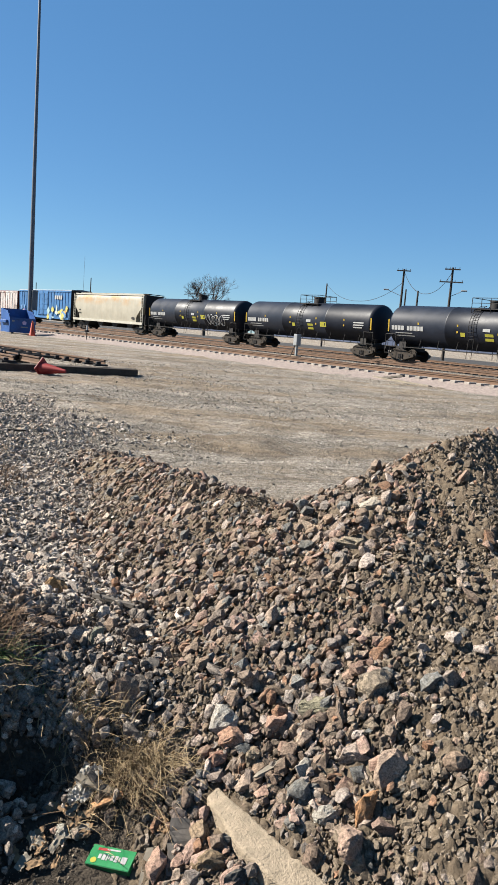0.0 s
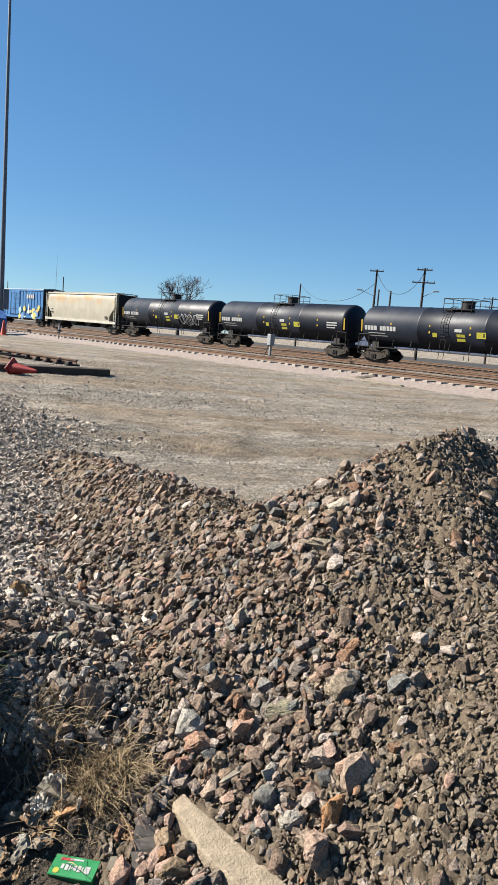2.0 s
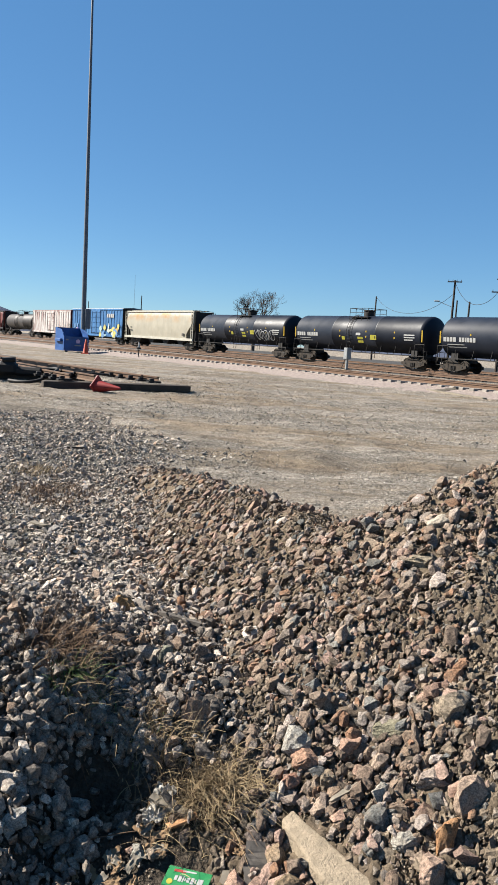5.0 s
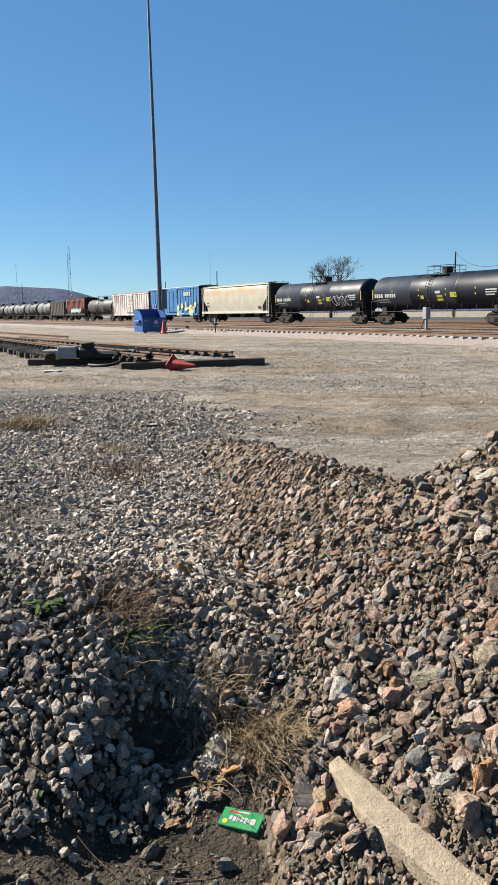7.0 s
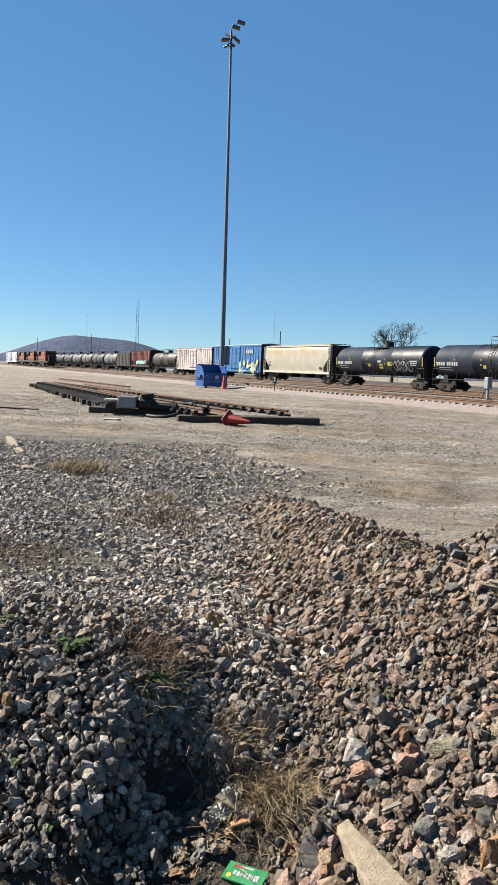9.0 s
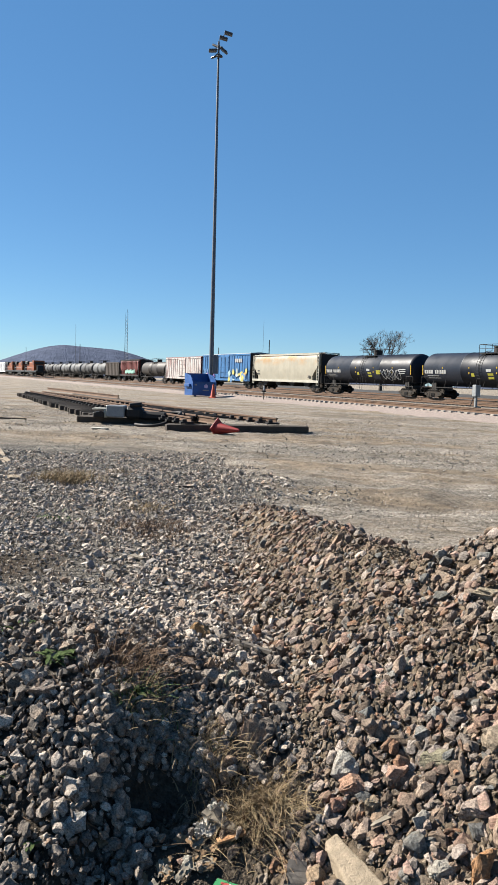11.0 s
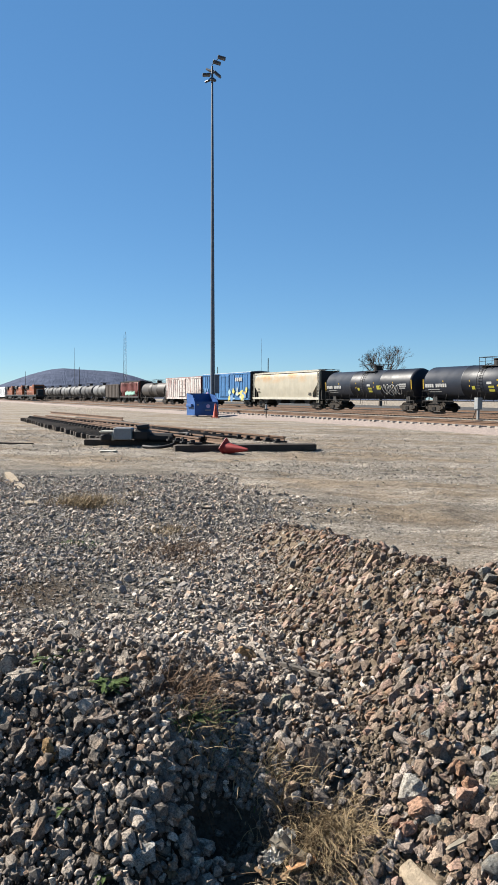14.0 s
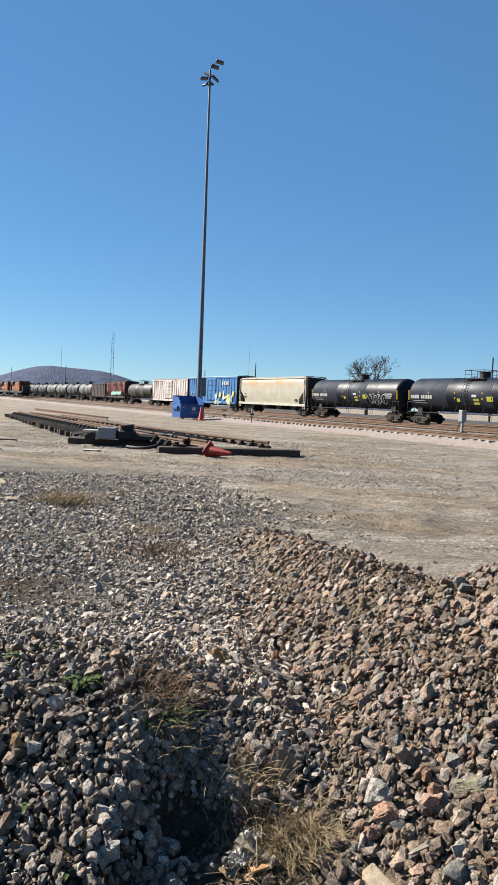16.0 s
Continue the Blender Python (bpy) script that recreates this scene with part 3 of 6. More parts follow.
def make_tank_car(L, r, body_mat, label, swirl=False, detail=True):
    car = thing("tank_car", Matrix(), label, "tank car", "cars of the standing train")
    half = L / 2
    t = half - 0.62
    zc = 1.23 + r
    bm = fresh()
    prof = []
    for k in range(8):
        a = k / 7 * math.pi / 2
        prof.append((-t + 0.62 * (1 - math.cos(a)), max(0.04, r * math.sin(a))))
    prof += [(-t * 0.33, r), (-t * 0.33 + 0.02, r + 0.012), (-t * 0.33 + 0.12, r + 0.012), (-t * 0.33 + 0.14, r), (0, r * 1.0), (t * 0.33, r), (t * 0.33 + 0.02, r + 0.012), (t * 0.33 + 0.12, r + 0.012), (t * 0.33 + 0.14, r)]
    for k in range(7, -1, -1):
        a = k / 7 * math.pi / 2
        prof.append((t - 0.62 * (1 - math.cos(a)), max(0.04, r * math.sin(a))))
    lathe(bm, prof, "x", 48)
    bmesh.ops.translate(bm, verts=bm.verts[:], vec=(0, 0, zc))
    tank = part("tank", bm, body_mat, car, smooth=True)
    for s in (-1, 1):
        bm = fresh()
        box(bm, (s * (half - 1.9), 0, 0.95), (3.1, 0.55, 0.36), bevel=0.03)
        box(bm, (s * (half - 0.75), 0, 0.98), (0.12, 2.7, 0.26), bevel=0.02)
        part("end_sill", bm, M_iron, car)
        bm = fresh()
        prism(bm, [(s * (half - 2.15) - 0.35, 1.0), (s * (half - 2.15) + 0.35, 1.0), (s * (half - 2.15) + 0.3, 1.9), (s * (half - 2.15) - 0.3, 1.9)], -r * 0.62, r * 0.62)
        part("saddle", bm, M_iron, car)
        for y in (-1.42, 1.42):
            bm = fresh()
            xa, xb = s * (half - 0.72), s * (half - 1.75)
            rod(bm, (xa, y, 0.55), (xa, y, 2.05), 0.022)
            rod(bm, (xa, y, 2.05), (xb, y, 2.05), 0.022)
            rod(bm, (xb, y, 2.05), (xb, y, 1.05), 0.022)
            rod(bm, (xa, y, 0.55), (xb + s * 0.5, y, 0.55), 0.022)
            rod(bm, (xb + s * 0.5, y, 0.55), (xb + s * 0.5, y, 1.05), 0.022)
            part("grab_rail", bm, M_iron, car)
        bm = fresh()
        rod(bm, (s * (half - 0.70), -1.35, 1.5), (s * (half - 0.70), 1.35, 1.5), 0.02)
        for y in (-1.1, 0, 1.1):
            rod(bm, (s * (half - 0.70), y, 1.0), (s * (half - 0.70), y, 1.5), 0.018)
        part("end_handrail", bm, M_iron, car)
    for y in (-1.36, 1.36):
        bm = fresh()
        rod(bm, (-half + 0.8, y, 1.08), (half - 0.8, y, 1.08), 0.035, seg=6)
        for i in range(9):
            x = -half + 2.4 + i * (L - 4.8) / 8
            rod(bm, (x, y, 1.08), (x, y * 0.86, zc - r * 0.62), 0.025, seg=6)
        part("side_rail", bm, M_iron, car)
    make_truck(car, -half + 2.15)
    make_truck(car, half - 2.15)
    make_couplers(car, half)
    # manway, platform with railings, ladder
    top = zc + r
    bm = fresh()
    rod(bm, (0.35, 0, top - 0.15), (0.35, 0, top + 0.42), 0.48, seg=20)
    rod(bm, (0.35, 0, top + 0.42), (0.35, 0, top + 0.5), 0.54, seg=20)
    part("manway", bm, M_iron, car, smooth=True)
    bm = fresh()
    box(bm, (0.2, -0.85, top - 0.16), (2.4, 0.5, 0.05))
    box(bm, (0.2, 0.85, top - 0.16), (2.4, 0.5, 0.05))
    part("platform", bm, M_iron, car)
    for y in (-1.1, 1.1):
        bm = fresh()
        for x in (-1.0, -0.2, 0.6, 1.4):
            rod(bm, (x, y, top - 0.5), (x, y, top + 0.62), 0.024, seg=6)
        rod(bm, (-1.0, y, top + 0.62), (1.4, y, top + 0.62), 0.024, seg=6)
        rod(bm, (-1.0, y, top + 0.25), (1.4, y, top + 0.25), 0.02, seg=6)
        part("guard_rail", bm, M_iron, car)
    bm = fresh()
    for x in (-1.0, 1.4):
        rod(bm, (x, -1.1, top + 0.62), (x, 1.1, top + 0.62), 0.024, seg=6)
    part("cross_rail", bm, M_iron, car)
    for y in (-1, 1):
        bm = fresh()
        pts = []
        for k in range(13):
            a = radians(-28 + k * 8.6)
            pts.append((y * (r + 0.14) * math.cos(a), zc + (r + 0.14) * math.sin(a)))
        pts = [(y * (r + 0.03), 0.62)] + pts
        for p, q in zip(pts, pts[1:]):
            for x in (-0.62, -0.18):
                rod(bm, (x, *p), (x, *q), 0.022, seg=6)
            rod(bm, (-0.62, *q), (-0.18, *q), 0.016, seg=6)
        part("ladder", bm, M_iron, car)
    if detail:
        def plate(x, z, w, h, mat, name):
            bm = fresh()
            za, zb = z - h / 2, z + h / 2
            rr = r + 0.012
            v = [bm.verts.new((px, -math.sqrt(max(0.01, rr * rr - (pz - zc) ** 2)), pz)) for px, pz in ((x, za), (x + w, za), (x + w, zb), (x, zb))]
            bm.faces.new(v)
            ex = bmesh.ops.extrude_face_region(bm, geom=bm.faces[:])
            bmesh.ops.translate(bm, verts=[g for g in ex["geom"] if isinstance(g, bmesh.types.BMVert)], vec=(0, -0.008, 0))
            bmesh.ops.recalc_face_normals(bm, faces=bm.faces[:])
            part(name, bm, mat, car)
        zm = zc - 0.25
        for x in (-t + 0.3, -t * 0.62, -t * 0.2, t * 0.2, t * 0.60, t - 0.4):
            plate(x, zm + 0.15, 0.13, 0.62 if abs(x) < t - 0.6 else 0.95, M_yellow, "reflector")
        x = -t + 0.75
        for k, w in enumerate((0.26, 0.26, 0.26, 0.28, -0.2, 0.2, 0.24, 0.1, 0.24, 0.24, 0.24)):
            if w > 0:
                plate(x, zm, w, 0.34, M_mark, "letter_bar")
            x += abs(w) + 0.06
        for j, row in enumerate((1.7, 1.9)):
            plate(-t + 1.1, zm - 0.38 - 0.2 * j, row, 0.06, M_mark, "text_bar")
        plate(t - 2.3, zm + 0.2, 1.2, 0.1, M_mark, "text_bar")
        plate(t - 2.3, zm + 0.0, 1.2, 0.1, M_mark, "text_bar")
        plate(t - 2.3, zm - 0.2, 1.0, 0.1, M_mark, "text_bar")
        plate(t * 0.08, zm - 0.35, 0.7, 0.5, M_hiyellow, "placard")
        plate(t * 0.27, zm - 0.1, 0.75, 0.42, M_hiyellow, "placard")
        plate(-t * 0.16, zm - 0.25, 0.4, 0.3, M_hiyellow, "placard")
        plate(t * 0.06, zm + 0.15, 0.6, 0.22, M_mark, "placard")
        if swirl:
            cu = bpy.data.curves.new("graffiti", "CURVE")
            cu.dimensions, cu.bevel_depth, cu.bevel_resolution = "3D", 0.035, 1
            rnd = random.Random(5)
            for k in range(6):
                sp = cu.splines.new("POLY")
                n = 26
                sp.points.add(n - 1)
                cx, cz = t * 0.42 + k * 0.52, zm - 0.35 + rnd.uniform(-0.1, 0.1)
                ph, fr = rnd.uniform(0, 6), rnd.choice((1, 2, 1.5))
                for i in range(n):
                    a = ph + i / (n - 1) * 2 * math.pi * 1.15
                    px, pz = cx + 0.42 * math.cos(a), cz + 0.48 * math.sin(a * fr)
                    sp.points[i].co = (px, -math.sqrt(max(0.01, (r + 0.01) ** 2 - (pz - zc) ** 2)), pz, 1)
            g = new("graffiti", cu)
            cu.materials.append(M_mark)
            g.parent = car
    return car


def box_ribs(bm, x0, x1, z0, z1, n, y, w=0.09, d=0.06):
    for i in range(n + 1):
        x = x0 + (x1 - x0) * i / n
        box(bm, (x, y, (z0 + z1) / 2), (w, d, z1 - z0))


def splash(car, x, z, w, h, color, seed, y):
    """A flat painted patch with an uneven outline."""
    rnd = random.Random(seed)
    bm = fresh()
    n = 22
    pts = [(x + w / 2 * math.cos(2 * math.pi * i / n) * rnd.uniform(0.6, 1.1), z + h / 2 * math.sin(2 * math.pi * i / n) * rnd.uniform(0.55, 1.15)) for i in range(n)]
    prism(bm, pts, y - 0.006, y)
    part("painted_patch", bm, plain("spray_paint", color, 0.6, 0, 3, 0.3), car)


def make_boxcar(L, body, roof, end_mat, label, H=4.7, ribs=16):
    car = thing("boxcar", Matrix(), label, "boxcar", "cars of the standing train")
    half, w = L / 2 - 0.45, 1.5
    bm = fresh()
    box(bm, (0, 0, (1.05 + H) / 2), (2 * half, 2 * w, H - 1.05))
    part("body", bm, body, car)
    for s in (-1, 1):
        bm = fresh()
        box(bm, (s * (half + 0.03), 0, (1.05 + H) / 2), (0.05, 2 * w + 0.02, H - 1.05))
        for k in range(9):
            box(bm, (s * (half + 0.07), 0, 1.35 + k * (H - 1.7) / 8), (0.07, 2 * w - 0.2, 0.14), bevel=0.02)
        part("end_wall", bm, end_mat, car)
    bm = fresh()
    prism(bm, [(-w - 0.06, H), (w + 0.06, H), (w + 0.02, H + 0.09), (0, H + 0.22), (-w - 0.02, H + 0.09)], -half - 0.15, half + 0.15)
    bmesh.ops.rotate(bm, verts=bm.verts[:], cent=(0, 0, 0), matrix=Matrix.Rotation(radians(90), 3, "Z"))
    part("roof", bm, roof, car)
    bm = fresh()
    for y in (-w - 0.03, w + 0.03):
        box_ribs(bm, -half + 0.05, -1.75, 1.2, H - 0.1, ribs // 2, y)
        box_ribs(bm, 1.75, half - 0.05, 1.2, H - 0.1, ribs // 2, y)
        box(bm, (0, y, H - 0.12), (2 * half, 0.08, 0.2))
    part("side_post", bm, body, car)
    bm = fresh()
    for y in (-w - 0.02, w + 0.02):
        box(bm, (0, y, 1.08), (2 * half, 0.1, 0.28))
    part("side_sill", bm, body, car)
    for x in (-0.86, 0.86):
        bm = fresh()
        box(bm, (x, -w - 0.07, (1.25 + H) / 2), (1.66, 0.08, H - 1.5), bevel=0.01)
        for k in range(5):
            box(bm, (x, -w - 0.13, 1.5 + k * (H - 2.0) / 4), (1.5, 0.05, 0.1))
        d = part("sliding_door", bm, body, car)
        bm = fresh()
        rod(bm, (x - 0.4, -w - 0.16, 1.3), (x - 0.4, -w - 0.16, H - 0.4), 0.03, seg=6)
        part("lock_rod", bm, M_iron, d)
    for s in (-1, 1):
        bm = fresh()
        for x in (s * (half - 0.1), s * (half - 0.55)):
            rod(bm, (x, -w - 0.12, 0.7), (x, -w - 0.12, 2.6), 0.025, seg=6)
        for k in range(5):
            rod(bm, (s * (half - 0.1), -w - 0.12, 0.75 + k * 0.42), (s * (half - 0.55), -w - 0.12, 0.75 + k * 0.42), 0.02, seg=6)
        part("ladder", bm, M_iron, car)
    bm = fresh()
    box(bm, (0, 0, 0.85), (2 * half - 0.3, 0.5, 0.4))
    part("centre_sill", bm, M_iron, car)
    make_truck(car, -half + 2.0)
    make_truck(car, half - 2.0)
    make_couplers(car, L / 2)
    return car


def make_hopper(L, body, sill, label, H=4.65, ribbed=False):
    car = thing("hopper_car", Matrix(), label, "hopper car", "cars of the standing train")
    half, w = L / 2 - 0.55, 1.55
    bm = fresh()
    # side sheets bulge outwards, end sheets slope in below
    n = 14
    side = []
    for k in range(n + 1):
        v = k / n
        z = 1.35 + v * (H - 1.35)
        y = w * (0.93 + 0.07 * math.sin(math.pi * min(1, v * 1.02)))
        if v > 0.9:
            y *= 1 - (v - 0.9) * 1.6
        e = half - 0.35
        if z < 3.1:
            e -= min(1.35, (3.1 - z) * 1.15)
        side.append((z, y, e))
    rings = []
    for z, y, e in side:
        rings.append([bm.verts.new(p) for p in ((-e, -y, z), (e, -y, z), (e, y, z), (-e, y, z))])
    for p, q in zip(rings, rings[1:]):
        for i in range(4):
            bm.faces.new((p[i], p[(i + 1) % 4], q[(i + 1) % 4], q[i]))
    bm.faces.new(rings[0][::-1])
    bm.faces.new(rings[-1])
    bmesh.ops.recalc_face_normals(bm, faces=bm.faces[:])
    part("body", bm, body, car, smooth=True)
    for y in (-w, w):
        bm = fresh()
        box(bm, (0, y, 1.22), (2 * half, 0.12, 0.3), bevel=0.01)
        part("side_sill", bm, sill, car)
        bm = fresh()
        box(bm, (0, y * 0.9, H - 0.02), (2 * half - 0.5, 0.1, 0.16))
        part("top_rail", bm, sill, car)
    if ribbed:
        bm = fresh()
        box_ribs(bm, -half + 1.9, half - 1.9, 1.4, H - 0.2, 12, -w - 0.02, 0.1, 0.1)
        part("side_post", bm, body, car)
    for s in (-1, 1):
        bm = fresh()
        box(bm, (s * (half - 0.2), 0, (1.1 + H) / 2), (0.1, 2.2, H - 1.1))
        box(bm, (s * (half - 0.75), 0, 1.7), (0.9, 1.6, 1.3))
        part("end_frame", bm, M_iron, car)
        for y in (-w + 0.02, w - 0.02):
            bm = fresh()
            for x in (half - 0.06, half - 0.5):
                box(bm, (s * x, y, (0.7 + H) / 2), (0.07, 0.07, H - 0.75))
            for k in range(10):
                rod(bm, (s * (half - 0.06), y, 0.8 + k * 0.39), (s * (half - 0.5), y, 0.8 + k * 0.39), 0.02, seg=6)
            part("ladder", bm, sill, car)
        bm = fresh()
        box(bm, (s * (half - 0.35), 0, H + 0.12), (0.7, 2.6, 0.05))
        part("end_platform", bm, M_iron, car)
    bm = fresh()
    for y in (-0.55, 0.55):
        box(bm, (0, y, H + 0.16), (2 * half - 0.4, 0.35, 0.05))
    part("roof_walk", bm, sill, car)
    for i in range(5):
        bm = fresh()
        rod(bm, (-half + 2 + i * (2 * half - 4) / 4, 0, H - 0.05), (-half + 2 + i * (2 * half - 4) / 4, 0, H + 0.16), 0.4, seg=14)
        part("hatch", bm, sill, car)
    for i in range(4):
        x = -half + 3.6 + i * (2 * half - 7.2) / 3
        bm = fresh()
        prism(bm, [(x - 1.3, 1.4), (x + 1.3, 1.4), (x + 0.35, 0.55), (x - 0.35, 0.55)], -1.2, 1.2)
        part("discharge_chute", bm, M_iron, car)
    bm = fresh()
    for x, z, wd in ((-half + 2.0, 2.5, 0.5), (-half + 2.0, 2.1, 0.8), (half - 2.4, 1.9, 0.6), (half - 2.4, 1.75, 0.6)):
        box(bm, (x, -w - 0.012, z), (wd, 0.02, 0.12))
    part("text_bar", bm, M_iron, car)
    make_truck(car, -half + 1.75)
    make_truck(car, half - 1.75)
    make_couplers(car, L / 2)
    return car


def make_gondola(L, body, label, H=3.4):
    car = thing("gondola_car", Matrix(), label, "gondola car", "cars of the standing train")
    half, w = L / 2 - 0.45, 1.5
    bm = fresh()
    for y in (-w, w):
        box(bm, (0, y, (1.1 + H) / 2), (2 * half, 0.06, H - 1.1))
        box_ribs(bm, -half + 0.1, half - 0.1, 1.1, H, 9, y + (0.06 if y > 0 else -0.06), 0.13, 0.1)
        box(bm, (0, y, H), (2 * half, 0.16, 0.16))
    for s in (-1, 1):
        box(bm, (s * half, 0, (1.1 + H) / 2), (0.08, 2 * w, H - 1.1))
    box(bm, (0, 0, 1.1), (2 * half, 2 * w, 0.1))
    part("body", bm, body, car)
    bm = fresh()
    box(bm, (0, 0, 0.85), (2 * half - 0.3, 0.5, 0.4))
    part("centre_sill", bm, M_iron, car)
    make_truck(car, -half + 1.7)
    make_truck(car, half - 1.7)
    make_couplers(car, L / 2)
    return car


def place(ob, s_near, L):
    ob.matrix_basis = track_pose(s_near + L / 2, T_TRAIN, RAIL_Z)
    return ob


TL = 18.7
TR = 1.58
S0 = 80.0
t1 = place(make_tank_car(TL, TR, M_black, "black tank car with yellow placards and white graffiti", True), S0 - TL, TL)
t2 = place(make_tank_car(TL, TR, M_black, "black tank car with white lettering and yellow reflectors"), S0 - 2 * TL, TL)
for k in (3, 4):
    copy_thing(t2, track_pose(S0 - k * TL + TL / 2, T_TRAIN, RAIL_Z))
hop = place(make_hopper(20.2, M_cream, M_creamsill, "cream covered hopper car with rust stains"), S0, 20.2)
bluecar = place(make_boxcar(20.0, M_blue, M_roof, M_iron, "tall blue boxcar with sprayed graffiti along its foot", 5.0), S0 + 20.2, 20.0)
SPRAY = [(0.22, 0.12, 0.36), (0.30, 0.16, 0.32), (0.42, 0.36, 0.10), (0.25, 0.36, 0.38), (0.40, 0.22, 0.07), (0.36, 0.40, 0.36), (0.10, 0.20, 0.36)]
gr = random.Random(77)
for k in range(34):
    if k < 12:
        x, c = gr.uniform(-8.6, -4.0), SPRAY[gr.choice((0, 1, 0, 5, 6))]
    else:
        x, c = gr.uniform(1.9, 8.6), SPRAY[gr.choice((2, 3, 4, 5, 6, 2))]
    splash(bluecar, x, gr.uniform(1.35, 2.7) - 0.25, gr.uniform(0.4, 1.3), gr.uniform(0.3, 1.2), c, k, -1.60 - 0.0015 * k)
bm = fresh()
bars(bm, 4.2, 4.0, (0.5, -0.1, 0.5, -0.1, 0.45, -0.1, 0.5), 0.55, -1.61)
part("letter_bar", bm, M_mark, bluecar)
whitecar = place(make_boxcar(19.6, M_white, M_redpaint, M_redpaint, "red boxcar with flaking white paint", 4.75, 14), S0 + 40.2, 19.6)
dark = place(make_tank_car(17.2, 1.45, M_browntank, "grimy dark brown tank car", detail=False), S0 + 59.8, 17.2)
redhop = place(make_hopper(16.4, M_redpaint, M_iron, "faded red hopper car with graffiti", 4.6, True), S0 + 77.0, 16.4)
for k in range(9):
    splash(redhop, -2.2 + 0.85 * k, 1.95 + 0.1 * (k % 3), 1.0, 1.0, (0.24, 0.42, 0.35), 110 + k, -1.68 - 0.002 * k)
place(make_gondola(13.4, M_brown, "brown ribbed gondola car", 4.1), S0 + 93.4, 13.4)
g1 = place(make_tank_car(14.6, 1.5, M_greytank, "pale grey tank car", detail=False), S0 + 106.8, 14.6)
g2 = place(make_tank_car(14.6, 1.5, plain("dull_dark_tank_paint", (0.040, 0.040, 0.042), 0.7, 0, 0.8, 0.3), "dull dark grey tank car", detail=False), S0 + 121.4, 14.6)
for k in range(2, 9):
    copy_thing(g2 if k in (4, 5, 7) else g1, track_pose(S0 + 106.8 + 14.6 * k + 7.3, T_TRAIN, RAIL_Z))


def make_locomotive(label):
    e = thing("locomotive", Matrix(), label, "locomotive", "orange engines")
    bm = fresh()
    box(bm, (0, 0, 1.35), (21.5, 3.0, 0.5), bevel=0.05)
    box(bm, (0, 0, 0.85), (7.0, 2.6, 0.9), bevel=0.15)
    part("frame", bm, M_darkgreen, e)
    bm = fresh()
    box(bm, (-2.6, 0, 2.8), (14.0, 2.0, 2.5), bevel=0.12)
    part("long_hood", bm, M_orange, e)
    bm = fresh()
    box(bm, (-7.2, 0, 3.9), (4.4, 3.0, 0.9), bevel=0.1)
    for x in (-4, -1.5, 1):
        box(bm, (x, 0, 4.15), (1.6, 1.7, 0.3), bevel=0.05)
    part("radiator", bm, M_darkgreen, e)
    bm = fresh()
    prism(bm, [(4.5, 1.6), (7.0, 1.6), (7.0, 4.0), (6.8, 4.5), (4.7, 4.5), (4.5, 4.3)], -1.5, 1.5)
    cab = part("cab", bm, M_orange, e)
    for y in (-1.505, 1.505):
        bm = fresh()
        box(bm, (5.7, y, 3.6), (1.6, 0.03, 0.7))
        part("window", bm, M_darkgreen, cab)
    bm = fresh()
    box(bm, (7.02, 0, 3.75), (0.05, 2.4, 0.65))
    part("windscreen", bm, M_darkgreen, cab)
    bm = fresh()
    prism(bm, [(7.05, 1.6), (9.3, 1.6), (9.3, 2.6), (8.9, 3.05), (7.05, 3.2)], -0.85, 0.85)
    part("nose", bm, M_darkgreen, e)
    for y in (-1.45, 1.45):
        bm = fresh()
        rod(bm, (-10.2, y, 2.5), (4.3, y, 2.5), 0.03, seg=6)
        for i in range(9):
            rod(bm, (-10.2 + i * 1.8, y, 1.6), (-10.2 + i * 1.8, y, 2.5), 0.025, seg=6)
        part("handrail", bm, M_mark, e)
    make_truck(e, -6.8)
    make_truck(e, 6.8)
    make_couplers(e, 11.2)
    return e


loco = make_locomotive("orange and dark diesel locomotive standing far off")
loco.matrix_basis = track_pose(228, 36.0, RAIL_Z)
for k in (1, 2):
    copy_thing(loco, track_pose(228 + 22.6 * k, 36.0, RAIL_Z))
far_white = make_boxcar(17, plain("white_reefer_paint", (0.75, 0.76, 0.76), 0.6, 0, 1, 0.12), M_roof, M_box, "plain white boxcar far off", 4.4)
far_white.matrix_basis = track_pose(293, 36.0, RAIL_Z)
copy_thing(far_white, track_pose(310.5, 36.0, RAIL_Z))

# ---------------------------------------------------------------- yard things
def cyl_at(bm, x, y, z0, z1, r0, r1=None, seg=12):
    rod(bm, (x, y, z0), (x, y, z1), r0, r1, seg)


# tall lighting mast
mast = thing("light_mast", Matrix.Translation((-18.15, 57.5, -0.05)) @ Matrix.Rotation(radians(-0.45), 4, "Y") @ Matrix.Scale(0.871, 4), "tall tapered steel floodlight mast", "light mast")
bm = fresh()
cyl_at(bm, 0, 0, 0, 31.2, 0.22, 0.085, 16)
part("pole", bm, M_pole, mast, smooth=True)
bm = fresh()
box(bm, (0, 0, 0.15), (0.9, 0.9, 0.3), bevel=0.04)
part("base_plate", bm, M_concrete, mast)
bm = fresh()
box(bm, (0.42, -0.1, 2.95), (0.42, 0.35, 1.7), bevel=0.03)
part("control_box", bm, M_pole, mast)


